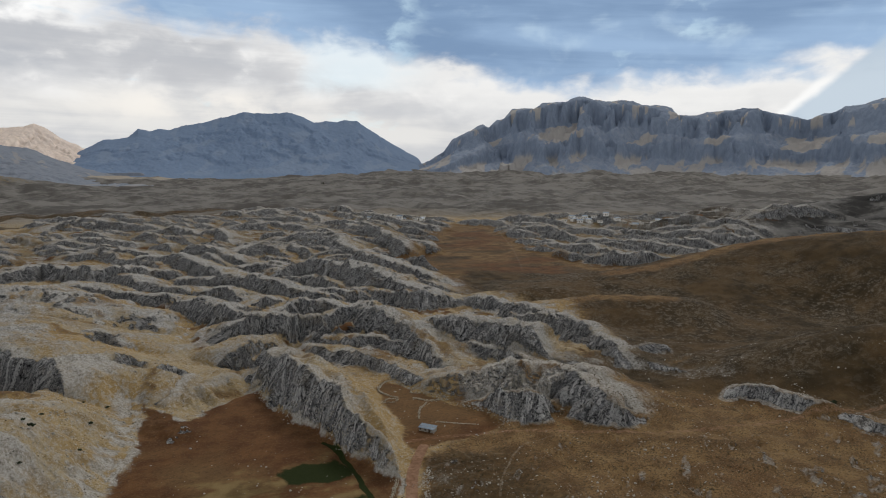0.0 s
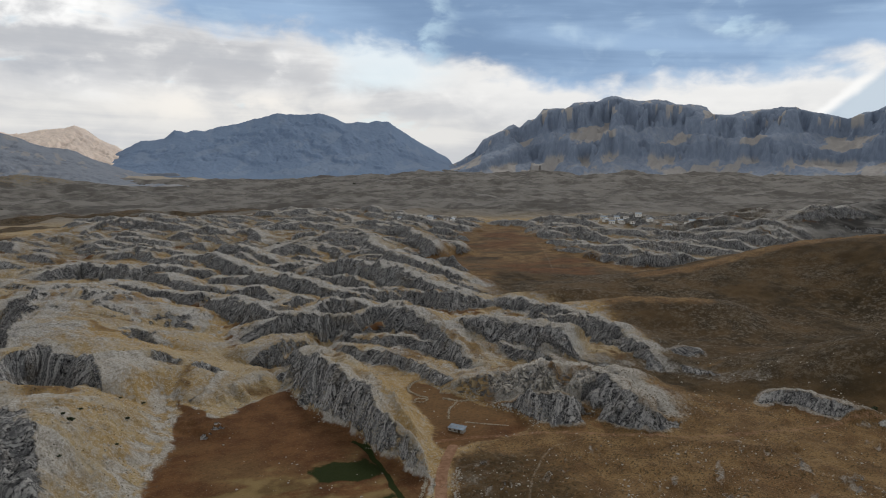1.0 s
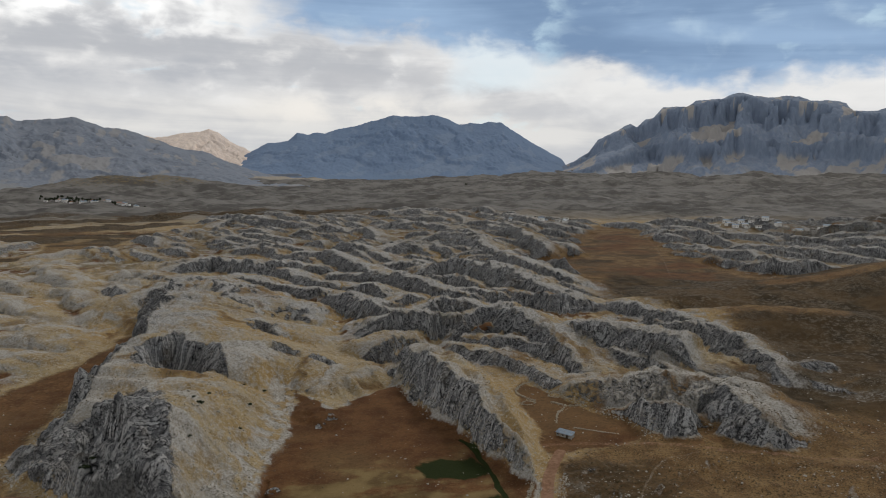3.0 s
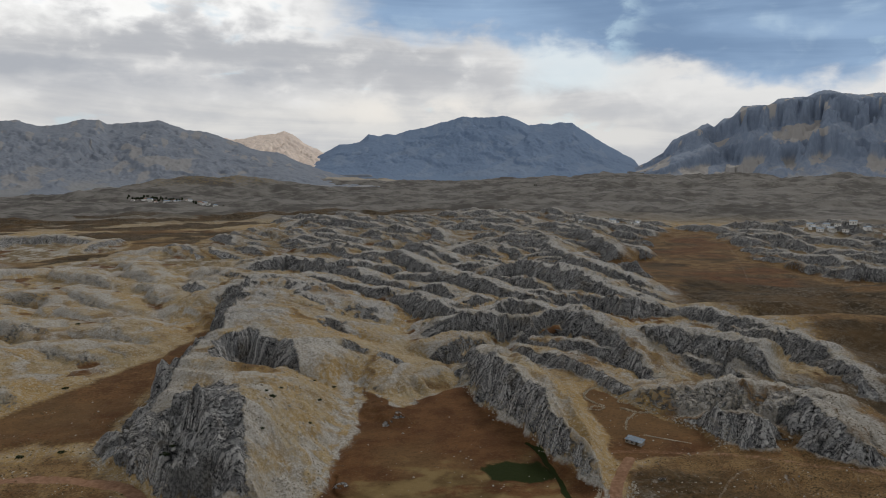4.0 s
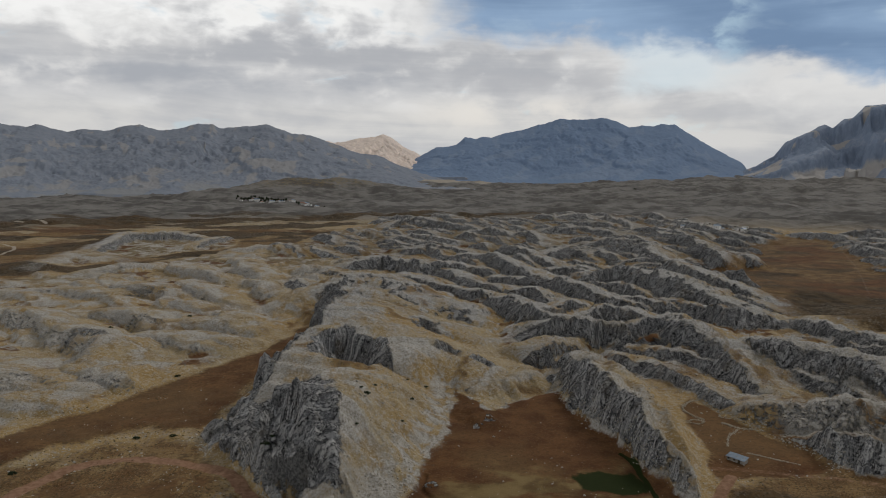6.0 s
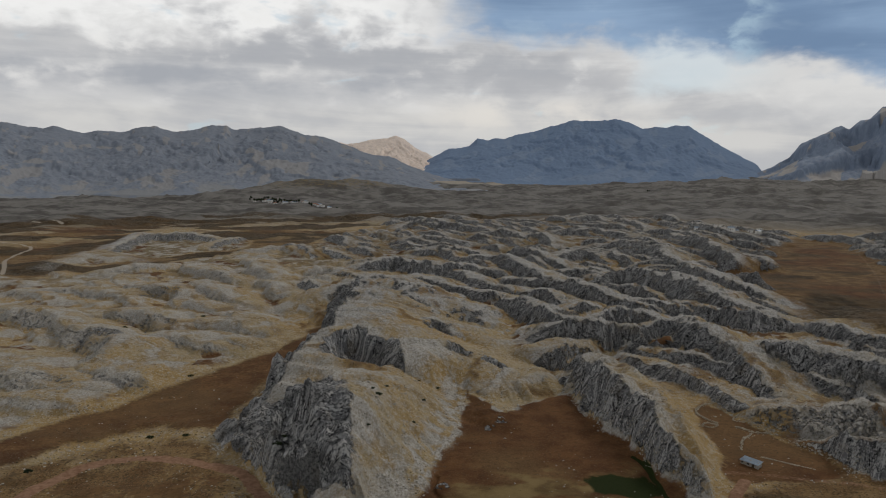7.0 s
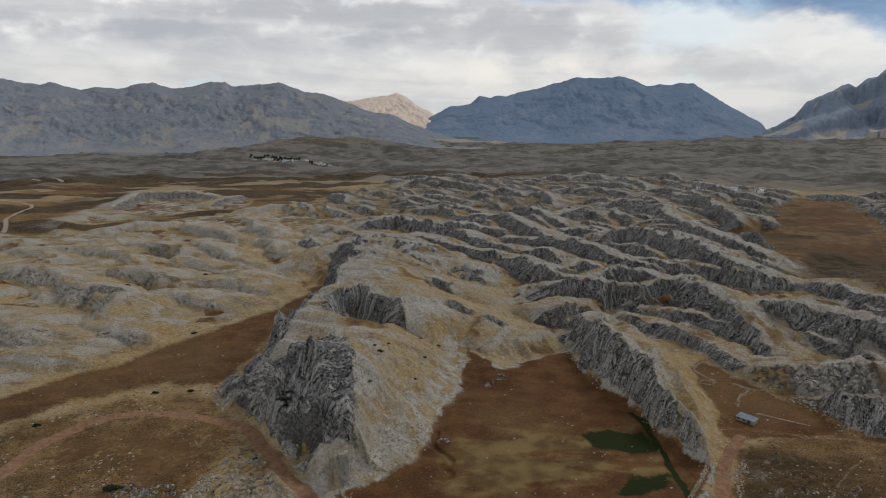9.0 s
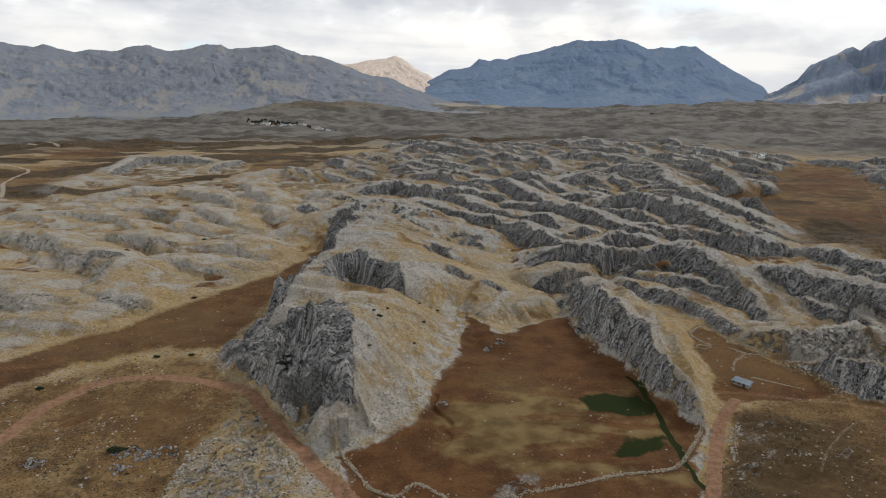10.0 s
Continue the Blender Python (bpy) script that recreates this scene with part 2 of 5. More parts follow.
ridge([(18, 305, 4), (33, 319, 8), (49, 335, 6)], 18, 40, rocky=0.2)
ridge([(149, 279, 10), (165, 269, 14), (184, 259, 15), (199, 243, 14), (202, 230, 9)], 28, 34, rocky=0.42)
ridge([(142, 253, 3), (146, 251, 6), (151, 244, 10), (160, 237, 11), (165, 232, 9), (172, 232, 5), (174, 228, 2)], 15, 16)
ridge([(189, 249, 13), (187, 230, 13), (188, 215, 11), (191, 209, 8), (198, 209, 3)], 16, 20)
ridge([(126, 391, 14), (148, 394, 18), (153, 349, 17), (155, 317, 13), (156, 299, 7)], 24, 40)
ridge([(175, 350, 17), (192, 333, 19), (201, 313, 19), (208, 298, 16), (217, 290, 6)], 38, 45)
ridge([(244, 440, 8), (257, 383, 9), (264, 349, 10), (256, 305, 9), (247, 275, 7)], 16, 26)
ridge([(244, 276, 4), (266, 282, 5), (283, 287, 5)], 12, 14)
ridge([(248, 272, 3), (260, 248, 3.5), (273, 230, 3)], 9, 12)
ridge([(260, 212, 6), (268, 198, 7), (273, 182, 6), (277, 175, 3)], 12, 14)
ridge([(277, 171, 3), (284, 158, 4), (294, 152, 3)], 8, 10)
ridge([(66, 412, 9.8), (83, 407, 15), (103, 401, 15), (122, 395, 15), (147, 412, 15), (154, 388, 15), (151, 366, 9.8)], 20, 42)
ridge([(47, 509, 8.5), (61, 475, 13), (75, 447, 13), (88, 443, 8.5)], 17, 40)
ridge([(-31, 619, 7.2), (-2, 575, 11), (31, 533, 7.2)], 14, 38)
ridge([(96, 492, 6.5), (106, 488, 10), (118, 481, 6.5)], 14, 34)
ridge([(107, 454, 8.5), (125, 463, 13), (133, 444, 13), (142, 428, 8.5)], 17, 34)
ridge([(178, 506, 7.2), (188, 474, 11), (207, 448, 11), (230, 440, 7.2)], 14, 35)
ridge([(144, 608, 10.4), (173, 607, 16), (192, 565, 16), (202, 508, 16), (218, 464, 10.4)], 24, 46)
ridge([(11, 645, 7.8), (23, 586, 12), (55, 561, 7.8)], 16, 38)
ridge([(57, 608, 7.8), (94, 579, 12), (114, 555, 12), (125, 519, 12), (145, 489, 7.8)], 16, 38)
ridge([(68, 546, 5.9), (80, 540, 9), (90, 518, 5.9)], 12, 36)
ridge([(-80, 688, 7.8), (-47, 705, 12), (-6, 665, 12), (13, 666, 12), (48, 647, 7.8)], 16, 40)
ridge([(215, 816, 9.8), (252, 796, 15), (234, 698, 15), (236, 626, 15), (236, 562, 15), (249, 513, 9.8)], 20, 42)
ridge([(204, 854, 9.8), (218, 853, 15), (248, 854, 15), (282, 854, 9.8)], 20, 45)
ridge([(91, 815, 9.1), (108, 740, 14), (122, 702, 9.1)], 18, 40)
ridge([(35, 748, 9.1), (60, 725, 14), (78, 670, 14), (94, 610, 9.1)], 18, 40)
ridge([(118, 949, 8.5), (142, 954, 13), (142, 849, 8.5)], 17, 40)
ridge([(63, 1021, 8.5), (92, 1019, 13), (112, 952, 8.5)], 17, 40)
ridge([(-66, 1142, 9.1), (-22, 1195, 14), (30, 1081, 14), (77, 1059, 9.1)], 18, 42)
ridge([(326, 976, 9.8), (336, 861, 15), (304, 698, 15), (294, 617, 15), (300, 597, 9.8)], 20, 42)
ridge([(341, 776, 7.8), (336, 699, 12), (331, 632, 7.8)], 16, 38)
ridge([(294, 1228, 9.1), (323, 1218, 14), (327, 1088, 9.1)], 18, 42)
ridge([(245, 1286, 8.5), (290, 1308, 13), (299, 1207, 8.5)], 18, 42)
ridge([(402, 1232, 8.5), (426, 1145, 13), (427, 995, 13), (449, 916, 8.5)], 18, 42)
ridge([(184, 1054, 8.5), (232, 1041, 13), (272, 996, 8.5)], 18, 42)
ridge([(310, 1067, 7.8), (349, 1042, 12), (372, 977, 7.8)], 16, 40)
ridge([(118, 657, 7.8), (143, 646, 12), (151, 623, 7.8)], 16, 40)
ridge([(-28, 809, 7.8), (-1, 812, 12), (37, 798, 7.8)], 16, 40)
ridge([(-49, 925, 7.8), (-12, 933, 12), (30, 901, 7.8)], 16, 40)
ridge([(117, 742, 7.8), (154, 783, 12), (184, 772, 7.8)], 16, 40)
ridge([(-107, 995, 6.5), (-91, 1023, 10), (-62, 1008, 6.5)], 16, 30)
ridge([(32, 340, 8), (25, 323, 10), (17, 309, 6)], 11, 16)
ridge([(-0, 325, 9), (5, 338, 11), (14, 341, 10)], 9, 20, rocky=0.5)
ridge([(57, 372, 8), (71, 377, 10), (84, 378, 8)], 10, 26, rocky=0.6)
ridge([(530, 887, 6), (594, 845, 9), (653, 762, 10)], 22, 40)
ridge([(472, 682, 8), (501, 622, 12), (500, 546, 10), (508, 513, 5)], 24, 40)
ridge([(688, 802, 9), (718, 696, 11), (769, 626, 8)], 22, 40)
ridge([(561, 697, 9), (601, 627, 11), (620, 556, 8)], 20, 40)
ridge([(-304, 458, 6.6), (-282, 460, 11), (-230, 414, 11), (-188, 381, 11), (-188, 363, 6.6)], 14, 42, rocky=0.34)
ridge([(-251, 364, 5.4), (-209, 321, 9), (-176, 308, 5.4)], 16, 40, rocky=0.34)
ridge([(-405, 820, 7.2), (-424, 954, 12), (-359, 965, 12), (-315, 945, 7.2)], 17, 40, rocky=0.6)
ridge([(-301, 869, 5.4), (-292, 922, 9), (-289, 978, 5.4)], 14, 30, rocky=0.6)
ridge([(-325, 655, 6), (-304, 677, 10), (-285, 693, 6)], 13, 40, rocky=0.34)
ridge([(-265, 694, 6), (-214, 640, 10), (-191, 613, 6)], 12, 38, rocky=0.34)
ridge([(-222, 591, 6), (-190, 550, 10), (-151, 504, 6)], 12, 38, rocky=0.34)
ridge([(-217, 742, 6), (-172, 645, 10), (-145, 599, 6)], 12, 38, rocky=0.34)
ridge([(-163, 604, 6), (-135, 546, 10), (-111, 520, 6)], 12, 36, rocky=0.34)
ridge([(-238, 478, 5.4), (-210, 460, 9), (-184, 439, 5.4)], 12, 40, rocky=0.34)
ridge([(-322, 486, 5.4), (-274, 464, 9), (-250, 465, 5.4)], 12, 40, rocky=0.34)
ridge([(-190, 347, 4.8), (-153, 323, 8), (-130, 316, 4.8)], 12, 40, rocky=0.34)
ridge([(-156, 481, 4.8), (-136, 444, 8), (-121, 428, 4.8)], 10, 36, rocky=0.34)
ridge([(-159, 844, 4.8), (-144, 854, 8), (-123, 869, 4.8)], 12, 30, rocky=0.34)
ridge([(-237, 819, 4.8), (-197, 840, 8), (-166, 801, 4.8)], 12, 30, rocky=0.34)
ridge([(-355, 560, 5.4), (-305, 555, 9), (-256, 545, 5.4)], 13, 40, rocky=0.34)
ridge([(-274, 590, 5.4), (-233, 562, 9), (-207, 542, 5.4)], 13, 40, rocky=0.34)
ridge([(-186, 407, 4.2), (-160, 404, 7), (-126, 385, 4.2)], 12, 40, rocky=0.34)
ridge([(-117, 987, 5.4), (-98, 1009, 9), (-65, 945, 5.4)], 10, 32, rocky=0.34)
ridge([(-103, 716, 5.4), (-74, 726, 9), (-50, 718, 5.4)], 10, 32, rocky=0.34)
ridge([(-133, 654, 6), (-113, 665, 10), (-87, 638, 6)], 12, 36, rocky=0.34)
hill([(402, 446, 4), (439, 424, 19), (491, 410, 34), (534, 388, 46), (557, 354, 54), (576, 279, 66)], 140, 60)
hill([(274, 394, 5), (302, 386, 11), (332, 367, 15), (363, 344, 15)], 60, 50)
hill([(310, 228, 14), (327, 212, 23), (348, 197, 31), (361, 172, 39)], 70, 60)
hill([(814, 663, 19), (937, 667, 43), (1011, 646, 53), (1037, 604, 53), (1091, 499, 59)], 110, 300)
ridge([(-409, 715, 4), (-417, 802, 6), (-349, 752, 4)], 40, 45, rocky=0.05)
hill([(-567, 2229, 24), (-494, 2400, 52), (-359, 2474, 60), (-217, 2440, 38), (-135, 2396, 18)], 300, 400)
hill([(662, 903, 6), (720, 896, 12), (775, 850, 12), (811, 787, 14)], 70, 120)
hill([(264, 448, 7), (299, 438, 9), (340, 420, 6)], 30, 40)
hollow(-41, 335, 18, 27, 12, 8)
hollow(-57, 240, 14, 27, 11, 18)
hollow(-4, 413, 12, 12, 3.5, 0)
hollow(-203, 389, 13, 14, 3, 0)
hollow(-191, 315, 17, 12, 2, 0)
hollow(-193, 443, 15, 14, 2.5, 0)
hollow(-230, 548, 15, 16, 2.5, 0)
hollow(69, 297, 8, 9, 6, 0)
hollow(25, 339, 7, 9, 5, 0)
hollow(228, 801, 22, 30, 12, 0)
hollow(164, 594, 22, 24, 10, 0)
hollow(134, 392, 16, 18, 9, 0)
hollow(7, 347, 8, 9, 4, 0)
hollow(58, 361, 12, 8, 4, 0)
hill([(-60, 3300, 30), (120, 3260, 24), (330, 3200, 10)], 520, 200)

LIT_CRESTS = [[(274, 394), (302, 386), (332, 367), (352, 352)], [(395, 451), (439, 424), (491, 410), (534, 388), (557, 354), (576, 279)]]
FACE_WEST = [(-89, 259), (-82, 264), (-77, 274), (-63, 275), (-50, 272), (-45, 276), (-37, 243), (-30, 218), (-28, 201), (-39, 203), (-56, 222), (-72, 241)]
ROCK_END = [(-47, 207), (-35, 198), (-26, 205), (-16, 223), (-8, 218), (-11, 198), (-25, 192), (-37, 191)]
# small heaps of weathered rock on the heath: x, y, radius
HEAPS = [(-95, 187, 7), (-90, 185, 5), (-84, 188, 6), (-121, 181, 6), (-93, 177, 5), (25, 278, 4), (20, 273, 3), (0, 222, 4)]
SILT = [(3, 197), (9, 191), (19, 188), (29, 188), (37, 183)]
GULLY = [(-2, 229), (-3, 219), (2, 211), (3, 207), (0, 204), (3, 200), (1, 195), (-1, 192)]
_rng = random.Random(11)


def inside(poly, x, y):
    hit, n = False, len(poly)
    for k in range(n):
        (ax, ay), (bx, by) = poly[k], poly[k - 1]
        if (ay > y) != (by > y) and x < (bx - ax) * (y - ay) / (by - ay) + ax:
            hit = not hit
    return hit


def scatter_ridges(poly, count, heights, lengths, front, back, rocky, strike=148.0, spread=16.0):
    """More ridges of the same kind, strewn over a field along the strike of the beds."""
    xs, ys = [p[0] for p in poly], [p[1] for p in poly]
    made = 0
    while made < count:
        x, y = _rng.uniform(min(xs), max(xs)), _rng.uniform(min(ys), max(ys))
        if not inside(poly, x, y):
            continue
        made += 1
        a, n, h = radians(strike + _rng.uniform(-spread, spread)), _rng.uniform(*lengths), _rng.uniform(*heights)
        bend = _rng.uniform(-0.3, 0.3)
        pts = []
        for k in range(4):
            s = (k / 3 - 0.5) * n
            c = bend * s * s / n
            pts.append((x + math.sin(a) * s + math.cos(a) * c, y + math.cos(a) * s - math.sin(a) * c, h * (0.6, 1.0, 0.95, 0.45)[k]))
        ridge(pts, _rng.uniform(*front), _rng.uniform(*back), rocky)


hill([(-66, 212, 1.5), (-58, 188, 3.5), (-56, 164, 4.5)], 17, 24)
scatter_ridges(KARST, 70, (5, 12), (40, 110), (10, 16), (24, 40), 1.0)
scatter_ridges(KARST_FAR, 90, (5, 11), (30, 80), (9, 15), (18, 32), 1.0, 145.0, 24.0)
scatter_ridges(PATCH, 36, (7, 14), (40, 120), (12, 22), (20, 40), 1.0, 140.0, 34.0)
scatter_ridges(HUMMOCK, 40, (3, 7), (26, 70), (8, 13), (20, 36), 0.22, 125.0, 35.0)


def along(crest, x, y):
    """Distance to a crest line, the side (1: right of its run, -1: left, between them round its ends), the run along it and its height."""
    best = np.full(x.shape, 1e18)
    side, run, high = np.zeros_like(x), np.zeros_like(x), np.zeros_like(x)
    start = 0.0
    for (ax, ay, ah), (bx, by, bh) in zip(crest[:-1], crest[1:]):
        ux, uy = bx - ax, by - ay
        length = math.hypot(ux, uy)
        k = np.clip(((x - ax) * ux + (y - ay) * uy) / length ** 2, 0, 1)
        dx, dy = x - ax - k * ux, y - ay - k * uy
        d2 = dx * dx + dy * dy
        near = d2 < best
        best = np.where(near, d2, best)
        side = np.where(near, np.clip((uy * (x - ax) - ux * (y - ay)) / (length * np.sqrt(d2) + 1e-6), -1, 1), side)
        run = np.where(near, start + k * length, run)
        high = np.where(near, ah + k * (bh - ah), high)
        start += length
    return np.sqrt(best), side, run, high


def rim_distance(poly, x, y, reach=60.0):
    """How far inside a polygon a place lies (minus: outside)."""
    out = np.full(x.shape, -1e3)
    p = np.array(poly, float)
    m = (x > p[:, 0].min() - reach) & (x < p[:, 0].max() + reach) & (y > p[:, 1].min() - reach) & (y < p[:, 1].max() + reach)
    if not m.any():
        return out
    px, py = x[m], y[m]
    best, odd = np.full(px.shape, 1e18), np.zeros(px.shape, bool)
    for (ax, ay), (bx, by) in zip(p, np.roll(p, -1, 0)):
        ux, uy = bx - ax, by - ay
        k = np.clip(((px - ax) * ux + (py - ay) * uy) / (ux * ux + uy * uy), 0, 1)
        best = np.minimum(best, (px - ax - k * ux) ** 2 + (py - ay - k * uy) ** 2)
        if by != ay:
            odd ^= ((ay > py) != (by > py)) & (px < ux * (py - ay) / (by - ay) + ax)
    out[m] = np.sqrt(best) * np.where(odd, 1, -1)
    return out


def zone(poly, x, y, soft, reach=60.0):
    """1 inside a polygon, 0 outside, with a soft rim, half of it outside."""
    return smooth(rim_distance(poly, x, y, reach), -soft / 2, soft / 2)


def line_distance(line, x, y, reach=30.0):
    p = np.array(line, float)
    out = np.full(x.shape, 1e6)
    m = (x > p[:, 0].min() - reach) & (x < p[:, 0].max() + reach) & (y > p[:, 1].min() - reach) & (y < p[:, 1].max() + reach)
    if m.any():
        out[m] = along(np.column_stack((p, np.zeros(len(p)))), x[m], y[m])[0]
    return out


def smooth_line(points, step=3.0):
    """A Catmull-Rom run through the points."""
    p = [np.array(q, float) for q in points]
    p = [2 * p[0] - p[1], *p, 2 * p[-1] - p[-2]]
    out = []
    for a, b, c, d in zip(p, p[1:], p[2:], p[3:]):
        n = max(2, int(np.linalg.norm(c - b) / step))
        for k in range(n):
            t = k / n
            out.append(0.5 * (2 * b + (c - a) * t + (2 * a - 5 * b + 4 * c - d) * t * t + (3 * b - a - 3 * c + d) * t ** 3))
    out.append(p[-2])
    return [tuple(q) for q in out]


ROADS = [(smooth_line(ROAD_WEST), 2.2, 0.95), (smooth_line(ROAD_EAST), 1.6, 0.9), (smooth_line(ROAD_YARD), 1.5, 0.44)]
PATHS = [(smooth_line(TRACK_D, 8.0), 2.4, 0.9), (smooth_line(TRACK_E, 12.0), 3.0, 0.9), (smooth_line(TRACK_A, 8.0), 1.2, 0.42), (smooth_line(TRACK_B, 8.0), 0.7, 0.36), (smooth_line(TRACK_C), 0.6, 0.5)]
STREAM_LINE = smooth_line(STREAM)


def terrain(x, y):
    """Height of the ground and what covers it, for arrays of places."""
    r, azim = np.hypot(x, y), np.degrees(np.arctan2(x, y))
    near = r < 1700
    wx = x + 5.0 * fbm(x / 46, y / 46, 2, 1) + 1.6 * fbm(x / 11, y / 11, 2, 5)
    wy = y + 5.0 * fbm(x / 46, y / 46, 2, 21) + 1.6 * fbm(x / 11, y / 11, 2, 25)
    # flats where the red earth has gathered
    ex, ey = x + 3.0 * fbm(x / 14, y / 14, 3, 31), y + 3.0 * fbm(x / 14, y / 14, 3, 41)
    fx, fy = x + 26 * fbm(x / 90, y / 90, 3, 33), y + 26 * fbm(x / 90, y / 90, 3, 43)
    rims = [rim_distance(p, ex, ey) for p in (BASIN, YARD, VALLEY)] + [rim_distance(REDPLAIN, fx, fy)]
    basin, yard, valley, redplain = [smooth(d, -s, s) for d, s in zip(rims, (4, 4, 5, 26))]
    sink_dip = np.maximum.reduce([smooth(d, -s, 2) for d, s in zip(rims, (32, 20, 18, 25))])
    sink_face = np.maximum.reduce([smooth(d, -s, 1.5) for d, s in zip(rims, (5, 5, 6, 15))])
    sink_dip *= 1 - 0.9 * zone(KNOLL_NORTH, ex, ey, 18)
    lanes = [line_distance(line, x, y) for line, _, _ in ROADS[:2]]
    for d in lanes:
        sink_dip, sink_face = np.maximum(sink_dip, smooth(d, 24, 4)), np.maximum(sink_face, smooth(d, 8, 3))
    sink_face = np.maximum.reduce([sink_face, zone(KNOLL_SW, ex, ey, 10), zone(PALE_SW, ex, ey, 6)])
    flats = np.maximum.reduce([basin, yard, valley, redplain])
    karst, patch, hummock = zone(KARST, wx, wy, 50), zone(PATCH, wx, wy, 60), zone(HUMMOCK, wx, wy, 30)
    hummock = np.maximum.reduce([hummock, zone(OUTCROP, wx, wy, 16), 0.9 * zone(DOME, wx, wy, 20)])
    rough_field = np.maximum.reduce([karst, patch, hummock])
    # smooth hills and the far plateau
    base = np.zeros_like(x)
    for crest, front, back in HILLS:
        line = np.array(smooth_line(crest, front / 4))
        reach = max(front, back)
        m = np.flatnonzero((x > line[:, 0].min() - reach) & (x < line[:, 0].max() + reach) & (y > line[:, 1].min() - reach) & (y < line[:, 1].max() + reach))
        if not len(m):
            continue
        swell = np.zeros(len(m))
        for hx, hy, hz in line:
            ox, oy = x[m] - hx, y[m] - hy
            wide = np.where(ox * hx + oy * hy > 0, back, front)
            swell += (hz * (1 - smooth(np.hypot(ox, oy) / wide, 0.0, 1.0))) ** 10
        base[m] = np.maximum(base[m], swell ** 0.1 / 1.12)
    hilly, hills = smooth(base, 3, 12), 0.9 * base
    rise = smooth(r, 1300, 3700) * smooth(azim, 9, 24) * smooth(azim, 120, 90)
    base += 34 * rise
    far = np.maximum(smooth(r, 1150, 1500), smooth(r, 800, 880) * smooth(azim, 38, 46))
    folds = fbm(x / 260 + 0.5 * fbm(x / 400, y / 400, 2, 55), y / 210, 4, 51)
    base += far * (9 + 10 * rise) * folds * smooth(r, 4900, 3800)
    base += far * smooth(r, 4900, 3800) * (5.5 * fbm(x / 85, y / 85, 3, 57) - 6.0 * np.abs(fbm(x / 150, y / 150, 3, 59)))
    base += (1 - flats) * (1.8 * fbm(x / 85, y / 85, 3, 61) + 0.8 * fbm(x / 17, y / 17, 3, 63) + 0.22 * fbm(x / 4.5, y / 4.5, 2, 67) * near)
    # ridges
    high, rock, rib, cap = np.zeros_like(x), np.zeros_like(x), np.zeros_like(x), np.zeros_like(x)
    runs, drop, facing, floor, crown, rubble, scar, earth = x.copy(), y.copy(), np.zeros_like(x), np.zeros_like(x), np.zeros_like(x), np.zeros_like(x), np.zeros_like(x), np.zeros_like(x)
    for crest, front, back, rocky, loose in RIDGES:
        reach = max(front * 1.6, back) + 8
        m = np.flatnonzero((wx > crest[:, 0].min() - reach) & (wx < crest[:, 0].max() + reach)
                           & (wy > crest[:, 1].min() - reach) & (wy < crest[:, 1].max() + reach))
        if not len(m):
            continue
        off, side, run, h = along(crest, wx[m], wy[m])
        d = off * side
        seed = int(abs(crest[0, 0]) + 3 * abs(crest[0, 1])) % 97
        h = h * (1 + 0.22 * perlin(run / 16, run * 0, seed) + 0.10 * perlin(run / 5, run * 0, seed + 2))
        scarp = front * (0.3 + 0.7 * np.clip(h / crest[:, 2].max(), 0, 1)) * (0.98 + 0.35 * perlin(run / 31, d / 90, seed + 7) + 0.36 * perlin(run / 11, d / 40, seed + 1) + 0.13 * perlin(run / 4.2, d / 20, seed + 3))
        wide = front + (back - front) * smooth(-side, 0.0, 1.0)
        scarp = np.maximum(scarp, 1.0)
        uf, ub = np.clip(off / scarp, 0, 1), np.clip(off / wide, 0, 1)
        face = (1 - uf ** 1.5) ** 1.7
        dip = (1 - ub ** 1.8) ** 1.3
        lean = smooth(side, -0.9, 0.9)
        z = h * (dip + (face - dip) * lean)
        on_face = smooth(d, -1.0, 1.0 + 0.22 * front) * smooth(uf, 1.0, 0.9)
        reach_out = off / scarp
        earth[m] = np.maximum(earth[m], min(rocky, 0.8) * smooth(side, 0.1, 0.8) * smooth(reach_out, 0.78, 1.0) * smooth(reach_out, 1.6, 1.1) * np.clip(h / 7, 0, 1))
        better = z > high[m]
        k = m[better]
        high[k] = z[better]
        scree = loose * smooth(uf, 0.38, 0.8) * smooth(uf, 1.0, 0.97) * lean
        rubble[k] = (scree * smooth(uf, 0.45, 0.75))[better]
        rock[k] = (rocky * on_face * (1 - 0.72 * scree))[better]
        scar[k] = on_face[better]
        runs[k], drop[k], facing[k] = run[better] + 40 * seed, d[better], smooth(d, -8, 4)[better]
        cap[k] = (smooth(d, -back * 0.85, -2) * smooth(d, 9, 5) * smooth(ub, 1.0, 0.6) * np.clip(h / 10, 0.3, 1))[better]
        crown[k] = (rocky * smooth(uf, 1.0, 0.85) * np.maximum(smooth(d, -9, -2), scree) * np.clip(h / 8, 0.2, 1))[better]
        slant = run + 0.35 * d + 6.0 * fbm(wx[m] / 17, wy[m] / 17, 2, 15) + 2.2 * fbm(wx[m] / 6, wy[m] / 6, 2, 14)
        stout = 2.2 * np.abs(perlin(slant / 19, d / 45, seed + 8)) + 1.1 * np.abs(perlin(slant / 8, d / 26, seed + 9))
        flute = 0.26 * h * (stout - 0.7) + 1.4 * perlin(slant / 5.2, d / 13, seed + 4) + 0.9 * perlin(slant / 2.4, d / 7, seed + 5) + 0.5 * perlin(slant / 1.3, d / 4, seed + 6)
        rib[k] = (flute * on_face * np.clip(h / 8, 0.2, 1.3))[better]
    sink = sink_dip + (sink_face - sink_dip) * facing
